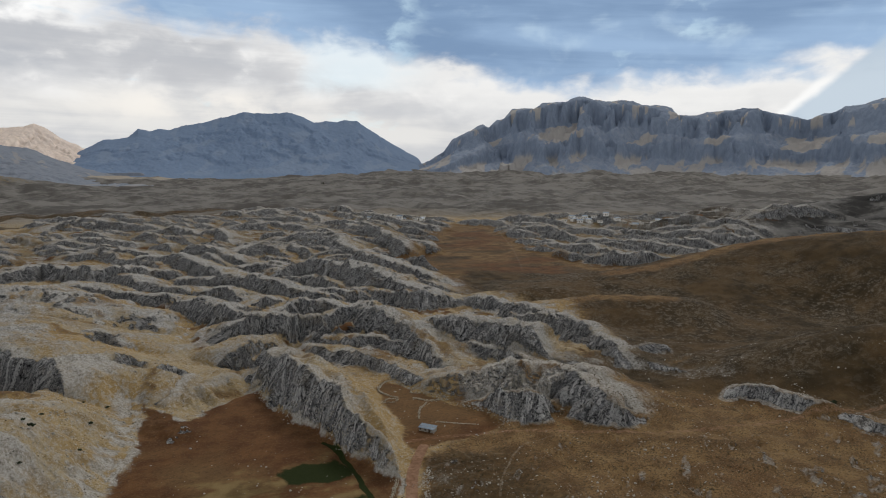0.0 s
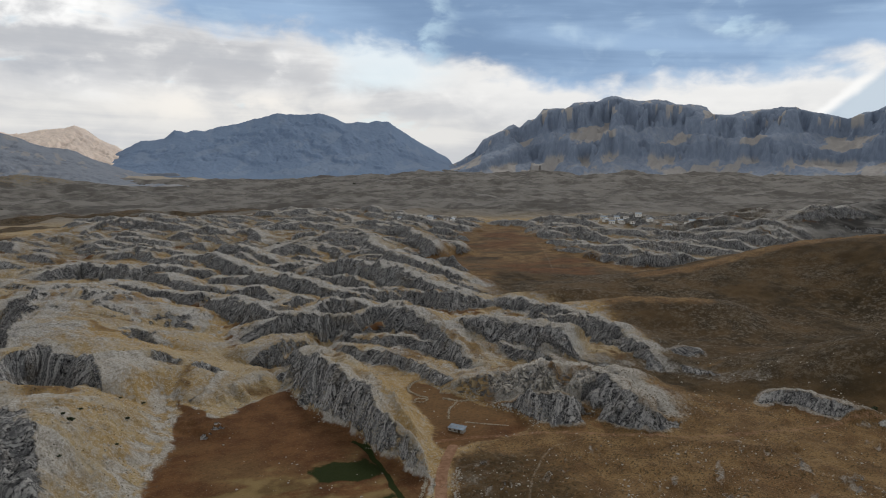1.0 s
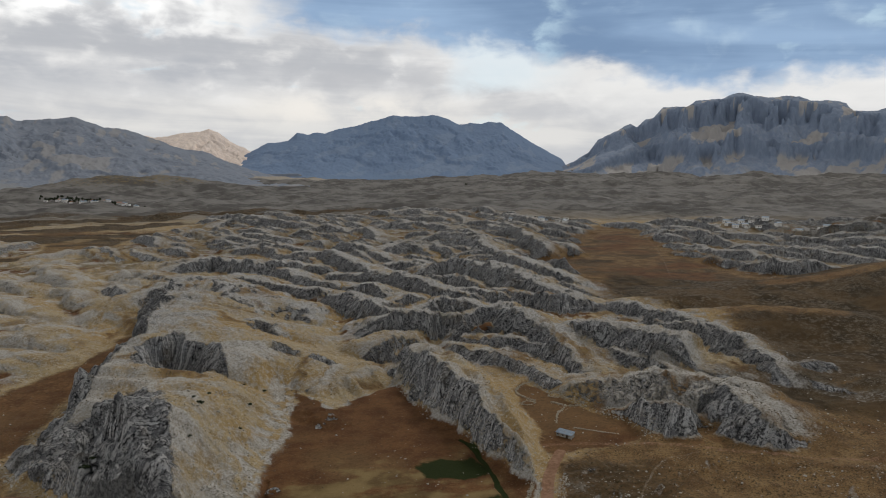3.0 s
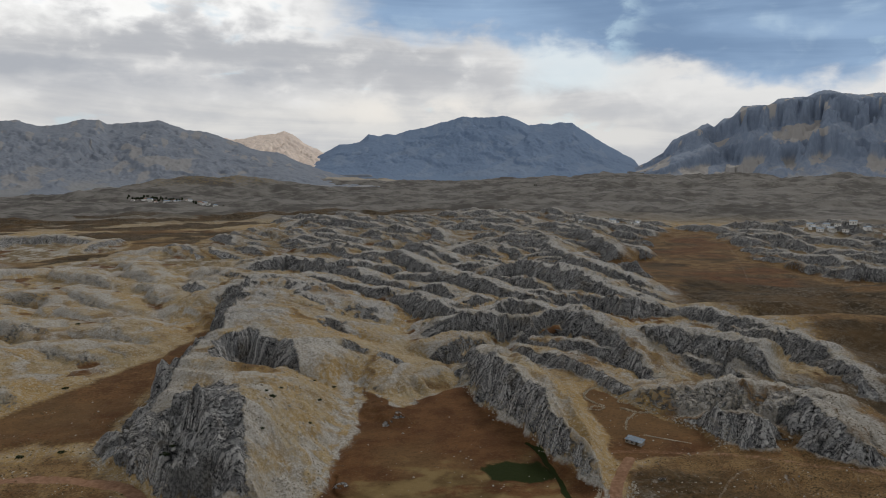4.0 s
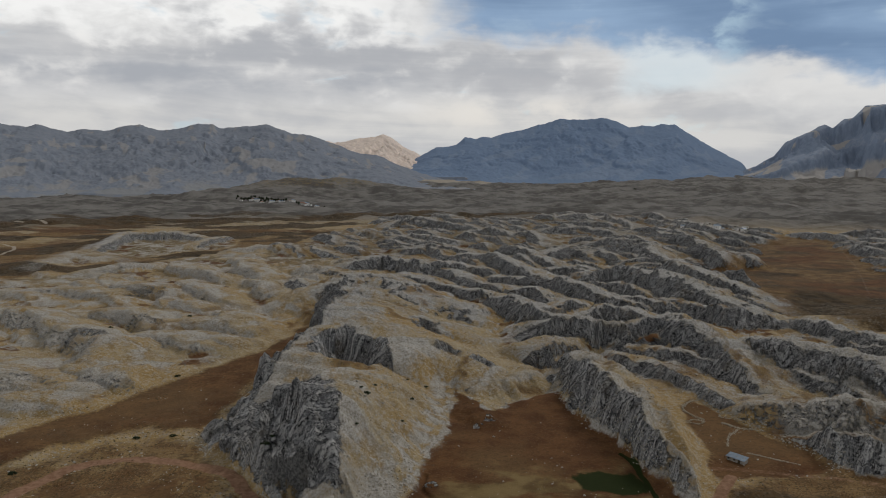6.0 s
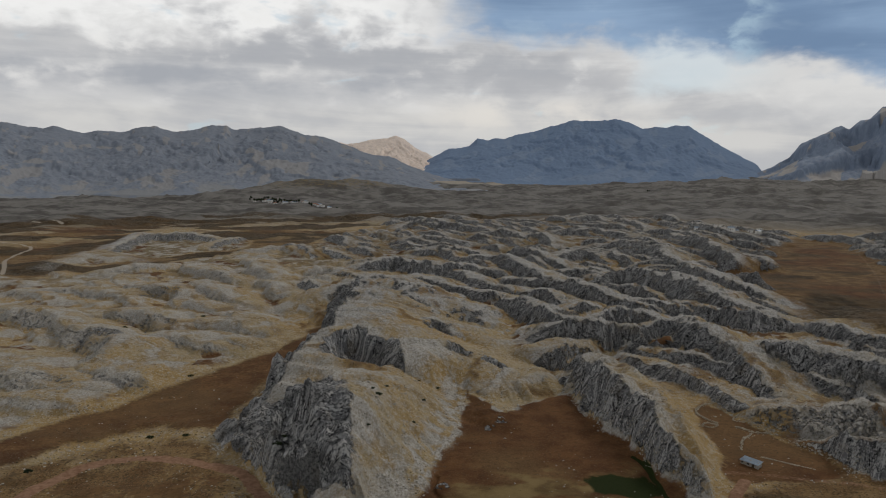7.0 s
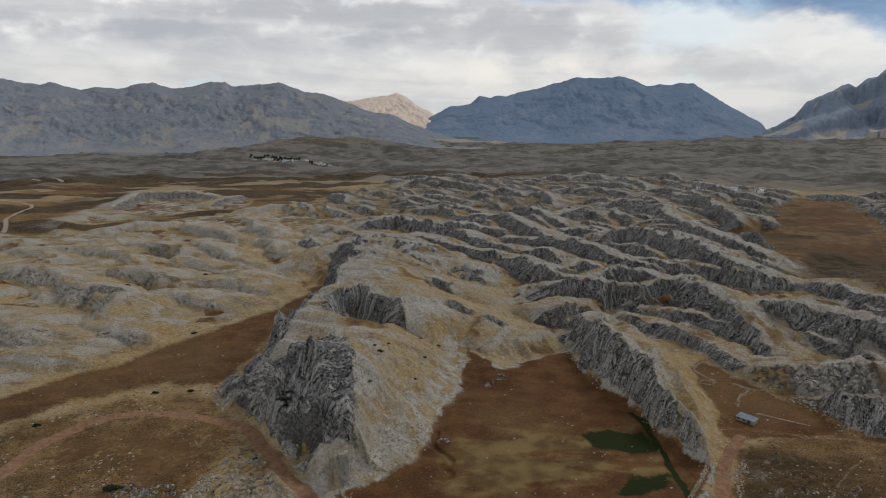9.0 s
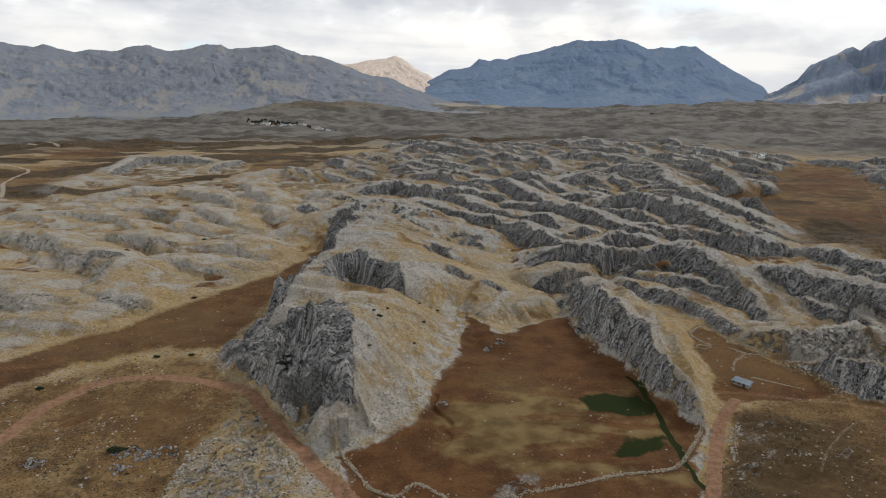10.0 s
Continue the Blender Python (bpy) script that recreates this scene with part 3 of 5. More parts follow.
    high = np.maximum(high - hills * smooth(r, 760, 700), 0) * (1 - sink)
    rib *= (1 - sink) * smooth(high, 0.3, 2.5) * (1 - 0.55 * hummock)
    rock *= smooth(high, 0.2, 1.5)
    rock *= 1 - smooth(flats, 0.55, 0.95)
    # dolines
    for hx, hy, rx, ry, depth, turn in HOLLOWS:
        k = np.flatnonzero((np.abs(wx - hx) < 1.6 * max(rx, ry)) & (np.abs(wy - hy) < 1.6 * max(rx, ry)))
        ox, oy = wx[k] - hx, wy[k] - hy
        u, v = (ox * math.cos(turn) + oy * math.sin(turn)) / rx, (oy * math.cos(turn) - ox * math.sin(turn)) / ry
        d = np.hypot(u, v) * (1 + 0.22 * perlin(np.arctan2(v, u) * 2.2, u * 0 + hx, 9))
        high[k] -= depth * (1 - smooth(d, 0.40, 1.0))
        wall = smooth(d, 0.42, 0.55) * smooth(d, 1.05, 0.92) * smooth(oy, -0.5 * ry, 0.1 * ry)
        rock[k] = np.maximum(rock[k], wall * min(1.0, depth / 6))
        runs[k] = np.where(wall > 0.2, np.arctan2(v, u) * rx, runs[k])
        rib[k] += 0.6 * wall * min(1.0, depth / 8) * (fbm(wx[k] / 4, wy[k] / 4, 2, 12) + 0.6 * perlin(np.arctan2(v, u) * rx / 2, d, 13))
        floor[k] = np.maximum(floor[k], smooth(d, 0.5, 0.38) * min(1.0, depth / 7))
    # bare limestone: pavements on the tops and broken ground
    pave = fbm(x / 22, y / 22, 4, 71)
    away = smooth(r, 330, 800)
    cap *= np.clip(0.6 + 0.75 * pave + 0.5 * away * (1 - 0.6 * hummock), 0, 1)
    cap = np.maximum(cap, hummock * smooth(pave, -0.15, 0.4) * 0.72)
    cap = np.maximum(cap, smooth(pave, 0.0, 0.5) * rough_field * 0.85 * (1 - 0.4 * hummock))
    cap = np.maximum(cap, smooth(fbm(x / 9, y / 9, 3, 73), 0.12, 0.5) * rough_field * 0.7 * (1 - 0.3 * hummock))
    cap = np.maximum(cap, (karst + 0.4 * patch) * 0.5 * away * smooth(pave, -0.3, 0.4)) * (1 - sink) * (1 - 0.35 * patch) * (1 - 0.3 * karst * smooth(r, 600, 900))
    cap = np.maximum.reduce([cap, 0.75 * crown * (1 - sink), 0.8 * hummock * scar * (1 - sink) * smooth(high, 0.8, 3.0)])
    cap = np.maximum(cap, zone(BLUFF, ex, ey, 10) * smooth(pave, -1.0, -0.1))
    cliff = zone(FACE_WEST, ex, ey, 7) * (1 - sink_face)
    rock = np.maximum(rock, cliff)
    cap = np.maximum(cap, 0.8 * zone(ROCK_END, ex, ey, 9) * (1 - np.maximum(basin, sink_face)))
    rim = smooth(basin, 0.02, 0.3) * smooth(basin, 0.8, 0.4) * smooth(fbm(x / 9, y / 9, 2, 77), -0.3, 0.3)
    rock *= 1 - smooth(sink, 0.5, 0.95)
    cap = np.maximum(cap, 0.9 * rim)
    # the mound breaks up into pale stone along the edge of the basin
    hem = smooth(rims[0], -22, -5) * (1 - basin) * smooth(x, 24, 8) * smooth(fbm(x / 7, y / 7, 3, 107), -0.45, 0.25)
    cap = np.maximum(cap, 0.85 * hem)
    bare = np.maximum(zone(PALE_SW, ex, ey, 10), zone(PALE_S, ex, ey, 6))
    bare = np.maximum(bare, 0.8 * zone(SLOPE_SE, ex, ey, 12) * smooth(fbm((x + y) / 34, (x - y) / 12, 3, 141), 0.28, 0.5))
    ribs = 0.45 - np.abs(fbm((x * 0.8 + y * 0.6) / 15, (y * 0.8 - x * 0.6) / 5, 4, 129, 0.6))
    heap = np.maximum.reduce([1 - smooth(np.hypot(x - hx, y - hy), 1.5, size) for hx, hy, size in HEAPS])
    rock = np.maximum.reduce([rock, 0.55 * bare * smooth(ribs, 0.18, 0.4), heap * smooth(fbm(x / 2.2, y / 2.2, 2, 131), -0.3, 0.2)])
    cap = np.maximum(cap, bare * smooth(fbm(x / 7, y / 7, 3, 79), -0.45, 0.35) * 0.6)
    z = base + high + rib * 0.8 + bare * 2.2 * ribs + 0.9 * heap * np.abs(fbm(x / 2.5, y / 2.5, 2, 133))
    z += cliff * smooth(high, 1, 6) * 3.2 * (np.abs(perlin((x * 0.5 + y * 0.85) / 11, (y * 0.5 - x * 0.85) / 34, 93)) - 0.3)
    z += (rock + 0.35 * cap) * (0.95 * fbm(x / 6.5, y / 6.5, 3, 81) + 0.55 * np.abs(fbm(x / 2.2, y / 2.2, 2, 85))) * near * (1 - flats)
    z += rim * 0.9 * np.abs(fbm(x / 2.6, y / 2.6, 2, 91))
    # small beds and knobs that break up the rocky fields
    knob = 0.5 - np.abs(fbm((x * 0.8 + y * 0.6) / 19, (y * 0.8 - x * 0.6) / 11, 4, 87, 0.55))
    z += (karst + 0.7 * patch + 0.2 * hummock) * (1 - flats) * (1 - sink) * 2.3 * knob * smooth(r, 240, 420) * near
    # earth, grass and wet ground; sunny is a strip of sunlight painted pale
    sunny = zone(SUNNY_STRIP, ex, ey, 60, 120)
    straw = zone(STRAW, ex, ey, 34) * smooth(fbm(x / 36, y / 15, 5, 95, 0.6), -0.75, 0.35)
    straw = np.maximum(straw, 0.45 * smooth(base, 14, 40) * smooth(r, 1900, 2200) * smooth(azim, 0, -5))
    red = np.maximum.reduce([basin, 0.72 * yard, 0.5 * valley, redplain * (0.42 + 0.45 * fbm(x / 110, y / 50, 4, 103, 0.6))])
    red = np.maximum(red, 0.5 * zone(PLAINRED, ex, ey, 120, 160) * smooth(fbm(x / 130, y / 60, 3, 101), -0.35, 0.25))
    pocket = smooth(fbm(x / 38, y / 38, 3, 105), 0.28, 0.5) * rough_field * smooth(high, 5, 2)
    red = np.maximum(red, 0.6 * pocket * (1 - rock))
    red = np.maximum(red, 0.75 * floor)
    cap *= 1 - floor
    red = np.maximum(red, 0.8 * zone(REDPATCH, ex, ey, 16) * smooth(fbm(x / 11, y / 11, 4, 127, 0.6), -0.5, 0.3))
    brown = np.maximum(hilly * smooth(azim, 22, 34) * smooth(r, 850, 760), 0.62 * valley * smooth(fbm(x / 40, y / 25, 3, 121), -0.6, 0.2))
    # shade on the near side of a low ridge, painted as dark brown
    brown = np.maximum(brown, 0.9 * zone(SHADE_STRIP, ex, ey, 14))
    slate = hilly * smooth(azim, 40, 46) * smooth(r, 880, 980) * smooth(r, 1700, 1400)
    brown = np.maximum(brown, 0.85 * smooth(azim, 25, 31) * smooth(r, 300, 360) * smooth(r, 800, 640) * (1 - rough_field) * smooth(fbm(x / 60, y / 40, 3, 115), -1.3, -0.7))
    brown = np.maximum.reduce([brown, 0.5 * patch, 0.5 * karst * smooth(r, 600, 850), 0.5 * hummock * smooth(r, 560, 760) * smooth(high, 3.0, 0.8)])
    steppe = smooth(r, 620, 760) * smooth(azim, 26, 10) * smooth(r, 1800, 1350) * (1 - smooth(rough_field, 0.1, 0.5))
    brown = np.maximum(brown, 0.85 * steppe * smooth(fbm(x / 170, y / 90, 3, 117), -0.45, 0.15))
    brown = np.maximum(brown, 0.6 * zone(SLOPE_SE, ex, ey, 12) * smooth(x, 175, 115))
    brown = np.maximum(brown, zone(KNOLL_SW, ex, ey, 16) * (0.26 + 0.32 * fbm(x / 12, y / 12, 4, 123, 0.65)))
    brown = np.maximum(brown, 0.22 * far * smooth(fbm(x / 300, y / 160, 3, 111), -0.2, 0.5))
    brown = np.maximum(brown, redplain * (0.5 + 0.5 * fbm(x / 70, y / 40, 4, 125, 0.6)))
    silt = line_distance(smooth_line(SILT, 3.0), ex, ey)
    brown = np.maximum(brown, 0.6 * smooth(silt, 3.4, 1.0) * smooth(fbm(x / 9, y / 5, 3, 135), -0.6, 0.1))
    # sunlight along the hill crests, put into the colour by thinning the brown
    for line in LIT_CRESTS:
        brown *= 1 - 0.65 * smooth(line_distance(line, ex, ey), 22, 5)
    ochre = np.maximum(smooth(azim, 24, 30), smooth(azim, 13, 20) * smooth(r, 430, 520)) * smooth(r, 1250, 1000) * (1 - rough_field) * (1 - 0.7 * yard)
    ochre = np.maximum.reduce([ochre, zone(SLOPE_SE, ex, ey, 14), 0.55 * redplain, smooth(rims[3], -90, -20), 0.9 * valley])
    ochre = np.maximum(ochre, 0.7 * smooth(r, 560, 700) * smooth(r, 1250, 950) * (1 - rough_field))
    ochre = np.maximum(ochre, zone(KNOLL_SW, ex, ey, 16) * (0.74 - 0.30 * fbm(x / 26, y / 26, 4, 113, 0.6)))
    ochre = np.maximum(ochre, 0.6 * smooth(fbm(x / 60, y / 60, 3, 119), 0.25, 0.6) * rough_field)
    earth *= smooth(fbm(x / 17, y / 17, 3, 137), -0.5, 0.25) * smooth(rock, 0.6, 0.2) * (1 - zone(BLUFF, ex, ey, 10))
    ochre = np.maximum(ochre, 0.85 * earth)
    red = np.maximum(red, 0.55 * earth * smooth(fbm(x / 25, y / 25, 2, 139), -0.2, 0.3))
    cap *= 1 - 0.8 * earth
    wet = np.maximum(zone(MARSH, ex, ey, 6), zone(MARSH_SOUTH, ex, ey, 7))
    stream = line_distance(STREAM_LINE, ex * 0.5 + x * 0.5, ey * 0.5 + y * 0.5)
    wet = np.maximum(wet, smooth(stream, 1.5, 0.5))
    z -= 0.35 * smooth(stream, 2.5, 0.3)
    bank = line_distance(smooth_line(GULLY, 1.5), x, y)
    z -= 0.9 * smooth(bank, 1.6, 0.5)
    lane = np.zeros_like(x)
    for line, half, strength in ROADS:
        d = line_distance(line, x, y)
        lane = np.maximum(lane, smooth(d, half + 1.4, half - 0.4) * strength)
        rock *= smooth(d, half, half + 3)
        cap *= smooth(d, half, half + 1.5)
    # the painted sunlight shares its mask with the pale tracks
    track_sunlit = 0.9 * sunny
    for line, half, strength in PATHS:
        track_sunlit = np.maximum(track_sunlit, strength * smooth(line_distance(line, x, y), half * 1.5, half * 0.6))
    return {"z": z, "rock": rock, "red": red, "brown": brown, "slate": slate, "rubble": rubble * (1 - flats), "track_sunlit": track_sunlit, "wet": wet, "lane": lane, "far": far, "cap": cap, "straw": straw, "foot": facing * smooth(sink_face, 0.02, 0.25) * smooth(sink_face, 0.98, 0.75) * smooth(high + 4 * sink_face, 0.5, 2), "ochre": ochre, "runs": runs, "drop": drop, "pale_area": np.maximum(hummock, smooth(r, 420, 300) * (1 - patch))}


def height(x, y):
    return terrain(np.atleast_1d(np.array(x, float)), np.atleast_1d(np.array(y, float)))["z"]


# ---------------------------------------------------------------- materials
def material(name):
    m = bpy.data.materials.new(name)
    m.use_nodes = True
    n = Nodes(m.node_tree)
    place = n.put("ShaderNodeNewGeometry").outputs["Position"]
    return m, n, place


def finish(n, colour, rough=0.9, bump=None, strength=0.5, distance=0.3, metal=0.0, spec=0.25):
    shader = n.put("ShaderNodeBsdfPrincipled", Base_Color=colour, Roughness=rough, Metallic=metal)
    n.join(spec, shader.inputs["Specular IOR Level"])
    if bump is not None:
        n.join(n.put("ShaderNodeBump", Strength=strength, Distance=distance, Height=bump), shader.inputs["Normal"])
    n.put("ShaderNodeOutputMaterial", Surface=shader)


def ground_material():
    m, n, p = material("karst_ground")

    def mask(name):
        a = n.put("ShaderNodeAttribute")
        a.attribute_name = name
        return a.outputs["Fac"]

    coarse, mid, fine = n.noise(p, 0.012, 5), n.noise(p, 0.09, 6), n.noise(p, 0.55, 6, 0.65)
    speck = n.noise(p, 1.3, 4, 0.7)
    grit = n.noise(p, 2.2, 3, 0.6)
    # dry steppe grass with stones
    grass = n.mix(n.step(mid, 0.38, 0.62), (0.265, 0.192, 0.096), (0.355, 0.278, 0.156))
    grass = n.mix(n.math("MULTIPLY", n.step(coarse, 0.44, 0.60), 0.75), grass, (0.34, 0.225, 0.085))
    grass = n.mix(n.math("MULTIPLY", n.step(fine, 0.47, 0.62), 0.7), grass, (0.42, 0.375, 0.30))
    grass = n.mix(n.math("MULTIPLY", n.step(speck, 0.55, 0.66), 0.75), grass, (0.10, 0.075, 0.032))
    grass = n.mix(n.math("MULTIPLY", n.step(grit, 0.59, 0.66), 0.8), grass, (0.54, 0.52, 0.47))
    brown = n.mix(n.step(mid, 0.35, 0.65), (0.034, 0.024, 0.011), (0.070, 0.047, 0.022))
    brown = n.mix(n.math("MULTIPLY", n.step(coarse, 0.45, 0.62), 0.4), brown, (0.088, 0.052, 0.02))
    brown = n.mix(n.math("MULTIPLY", n.step(speck, 0.52, 0.62), n.math("MULTIPLY", n.step(n.noise(p, 0.02, 4), 0.42, 0.6), 0.55)), brown, (0.22, 0.195, 0.16))
    brown = n.mix(n.math("MULTIPLY", n.step(n.noise(p, 0.34, 4, 0.7), 0.50, 0.62), n.math("MULTIPLY", n.step(n.noise(p, 0.010, 4), 0.36, 0.56), 0.8)), brown, (0.165, 0.138, 0.105))
    brown = n.mix(n.math("MULTIPLY", n.step(n.noise(p, 0.028, 5, 0.6), 0.47, 0.64), 0.55), brown, (0.115, 0.072, 0.032))
    brown = n.mix(n.math("MULTIPLY", n.step(grit, 0.58, 0.66), 0.6), brown, (0.022, 0.018, 0.009))
    ochre = n.mix(n.step(mid, 0.36, 0.64), (0.125, 0.072, 0.03), (0.23, 0.145, 0.064))
    ochre = n.mix(n.math("MULTIPLY", n.step(coarse, 0.46, 0.64), 0.45), ochre, (0.14, 0.07, 0.03))
    ochre = n.mix(n.math("MULTIPLY", n.step(speck, 0.50, 0.60), 0.8), ochre, (0.05, 0.034, 0.016))
    ochre = n.mix(n.math("MULTIPLY", n.step(grit, 0.57, 0.65), 0.6), ochre, (0.34, 0.26, 0.16))
    red = n.mix(n.step(mid, 0.35, 0.65), (0.086, 0.039, 0.016), (0.146, 0.071, 0.029))
    red = n.mix(n.math("MULTIPLY", n.step(coarse, 0.48, 0.62), 0.35), red, (0.22, 0.15, 0.07))
    red = n.mix(n.math("MULTIPLY", n.step(fine, 0.50, 0.62), 0.45), red, (0.06, 0.034, 0.016))
    red = n.mix(n.math("MULTIPLY", n.step(speck, 0.54, 0.64), 0.35), red, (0.25, 0.16, 0.08))
    lane = n.mix(n.step(fine, 0.35, 0.65), (0.215, 0.118, 0.070), (0.315, 0.19, 0.122))
    plain = n.mix(n.step(n.math("ADD", n.math("MULTIPLY", n.noise(p, 0.005, 6, 0.6), 0.5), n.math("MULTIPLY", n.noise(p, 0.022, 6, 0.65), 0.5)), 0.42, 0.58), (0.088, 0.082, 0.074), (0.20, 0.19, 0.173))
    wet = n.mix(fine, (0.012, 0.020, 0.003), (0.024, 0.033, 0.007))
    bed = n.put("ShaderNodeCombineXYZ", i0=n.math("MULTIPLY", mask("runs"), 1.0), i1=n.math("MULTIPLY", mask("drop"), 0.30), i2=0.0).outputs[0]
    flute = n.noise(bed, 0.55, 8, 0.70, 0.9)
    crack = n.noise(p, 1.0, 7, 0.78)
    split = n.math("ADD", n.math("MULTIPLY", flute, 0.55), n.math("MULTIPLY", crack, 0.45))
    # fins of limestone with dark clefts between them
    stray = n.math("MULTIPLY", n.math("SUBTRACT", n.noise(p, 0.22, 4, 0.6), 0.5), 3.2)
    fins = n.put("ShaderNodeCombineXYZ", i0=n.math("ADD", mask("runs"), stray), i1=n.math("ADD", n.math("MULTIPLY", mask("drop"), 0.26), n.math("MULTIPLY", stray, 0.3)), i2=0.0).outputs[0]

    def cleft(scale, low, high):
        cell = n.put("ShaderNodeTexVoronoi", Vector=fins, Scale=scale, Randomness=1.0)
        cell.feature = "DISTANCE_TO_EDGE"
        return n.step(n.math("ADD", cell.outputs[0], n.math("MULTIPLY", n.math("SUBTRACT", crack, 0.5), 0.35)), low, high)

    tone = n.put("ShaderNodeTexVoronoi", Vector=fins, Scale=0.62).outputs["Color"]
    shade = n.put("ShaderNodeSeparateColor", i0=tone).outputs[0]
    face = n.mix(n.step(split, 0.455, 0.545), (0.225, 0.227, 0.23), (0.64, 0.635, 0.615))
    face = n.mix(n.math("MULTIPLY", n.step(shade, 0.35, 1.0), 0.4), face, (0.15, 0.151, 0.155))
    gaps = n.math("MULTIPLY", cleft(0.62, -0.05, 0.075), cleft(0.21, -0.05, 0.035))
    # the outer karst has darker faces than the hummocks and the rock round the basin
    face = n.mix(n.step(mask("pale_area"), 0.0, 1.0, 0.36, 0.0), face, (0.075, 0.077, 0.08))
    face = n.mix(gaps, (0.012, 0.013, 0.015), face)
    face = n.mix(n.math("MULTIPLY", n.step(mid, 0.54, 0.70), 0.3), face, (0.27, 0.215, 0.14))
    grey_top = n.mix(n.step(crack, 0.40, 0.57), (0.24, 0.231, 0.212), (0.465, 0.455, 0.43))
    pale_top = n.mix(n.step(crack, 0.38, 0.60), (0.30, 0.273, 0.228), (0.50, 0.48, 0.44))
    top = n.mix(mask("pale_area"), grey_top, pale_top)
    top = n.mix(n.math("MULTIPLY", n.step(crack, 0.41, 0.36), 0.7), top, (0.06, 0.055, 0.046))
    top = n.mix(n.math("MULTIPLY", n.step(mid, 0.5, 0.68), 0.45), top, (0.32, 0.28, 0.20))
    ragged = n.math("MULTIPLY", n.math("SUBTRACT", fine, 0.5), 1.1)

    def cut(name, low, high, amount=1.0):
        return n.step(n.math("ADD", mask(name), n.math("MULTIPLY", ragged, amount)), low, high)

    colour = n.mix(mask("far"), grass, plain)
    colour = n.mix(cut("ochre", 0.15, 0.85, 1.2), colour, ochre)
    shale = n.mix(n.step(n.noise(n.scaled(p, 1, 1, 3), 0.02, 6, 0.6), 0.42, 0.6), (0.045, 0.044, 0.042), (0.17, 0.165, 0.155))
    colour = n.mix(cut("slate", 0.3, 0.7, 0.6), colour, shale)
    colour = n.mix(cut("brown", 0.3, 0.7, 0.6), colour, brown)
    colour = n.mix(cut("red", 0.25, 0.6, 0.7), colour, red)
    hay = n.mix(n.step(mid, 0.35, 0.65), (0.125, 0.088, 0.036), (0.24, 0.175, 0.078))
    colour = n.mix(n.math("MULTIPLY", n.step(n.math("ADD", mask("straw"), n.math("MULTIPLY", n.math("SUBTRACT", mid, 0.5), 1.6)), 0.2, 0.95), 0.85), colour, hay)
    bare = cut("rock", 0.38, 0.58, 1.3)
    paved = cut("cap", 0.12, 0.82, 1.0)
    colour = n.mix(paved, colour, top)
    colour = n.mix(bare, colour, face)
    colour = n.mix(cut("wet", 0.22, 0.65, 0.9), colour, wet)
    colour = n.mix(cut("lane", 0.35, 0.6, 0.5), colour, lane)
    # pale tracks, and the far strip of sunlight painted in the same colour
    colour = n.mix(n.math("MULTIPLY", cut("track_sunlit", 0.3, 0.9, 0.5), 0.8), colour, (0.42, 0.37, 0.30))
    bump = n.math("ADD", n.math("MULTIPLY", n.math("ADD", split, n.math("MULTIPLY", n.math("MULTIPLY", gaps, bare), 0.25)), n.math("ADD", n.math("ADD", bare, n.math("MULTIPLY", paved, 0.35)), 0.05)), n.math("MULTIPLY", speck, 0.07))
    finish(n, colour, 0.95, bump, 1.0, 2.6, spec=0.12)
    return m


def mountain_material(name, cliff, cliff_pale, scree, soil):
    """Bare rock with scree fans and thin soil, laid on by the masks of the mountain mesh."""
    m, n, p = material(name)

    def mask(key):
        a = n.put("ShaderNodeAttribute")
        a.attribute_name = key
        return a.outputs["Fac"]

    mid, fine = n.noise(p, 0.016, 7, 0.62), n.noise(n.scaled(p, 1, 1, 0.35), 0.05, 7, 0.65)
    rock = n.mix(n.step(fine, 0.36, 0.64), cliff, cliff_pale)
    ragged = n.math("MULTIPLY", n.math("SUBTRACT", n.math("ADD", n.math("MULTIPLY", mid, 0.5), n.math("MULTIPLY", fine, 0.5)), 0.5), 1.1)
    colour = n.mix(n.step(n.math("ADD", mask("soil"), ragged), 0.25, 0.8), rock, soil)
    colour = n.mix(n.math("MULTIPLY", n.step(n.math("ADD", mask("crag"), ragged), 0.3, 0.7), 0.8), colour, n.mix(n.step(fine, 0.42, 0.58), tuple(0.84 * c for c in cliff), cliff))
    colour = n.mix(n.step(n.math("ADD", mask("scree"), ragged), 0.3, 0.75), colour, scree)
    finish(n, colour, 0.95, fine, 0.12, 4.0, spec=0.05)
    return m


GROUND = ground_material()
# distance haze on these three is put into the colour, blue and low-contrast
HAZE_BLUE = mountain_material("haze_blue_limestone", (0.178, 0.25, 0.37), (0.20, 0.275, 0.395), (0.22, 0.29, 0.40), (0.185, 0.26, 0.375))
EAST = mountain_material("haze_massif_limestone", (0.235, 0.29, 0.38), (0.30, 0.345, 0.42), (0.42, 0.40, 0.38), (0.34, 0.35, 0.365))
WEST = mountain_material("haze_west_limestone", (0.215, 0.245, 0.295), (0.255, 0.28, 0.32), (0.30, 0.302, 0.308), (0.275, 0.285, 0.295))
# warm evening sun on the far peak is put into its colour
WARM = mountain_material("sun_tinted_limestone", (0.74, 0.63, 0.55), (0.88, 0.75, 0.65), (0.90, 0.77, 0.66), (0.80, 0.70, 0.62))


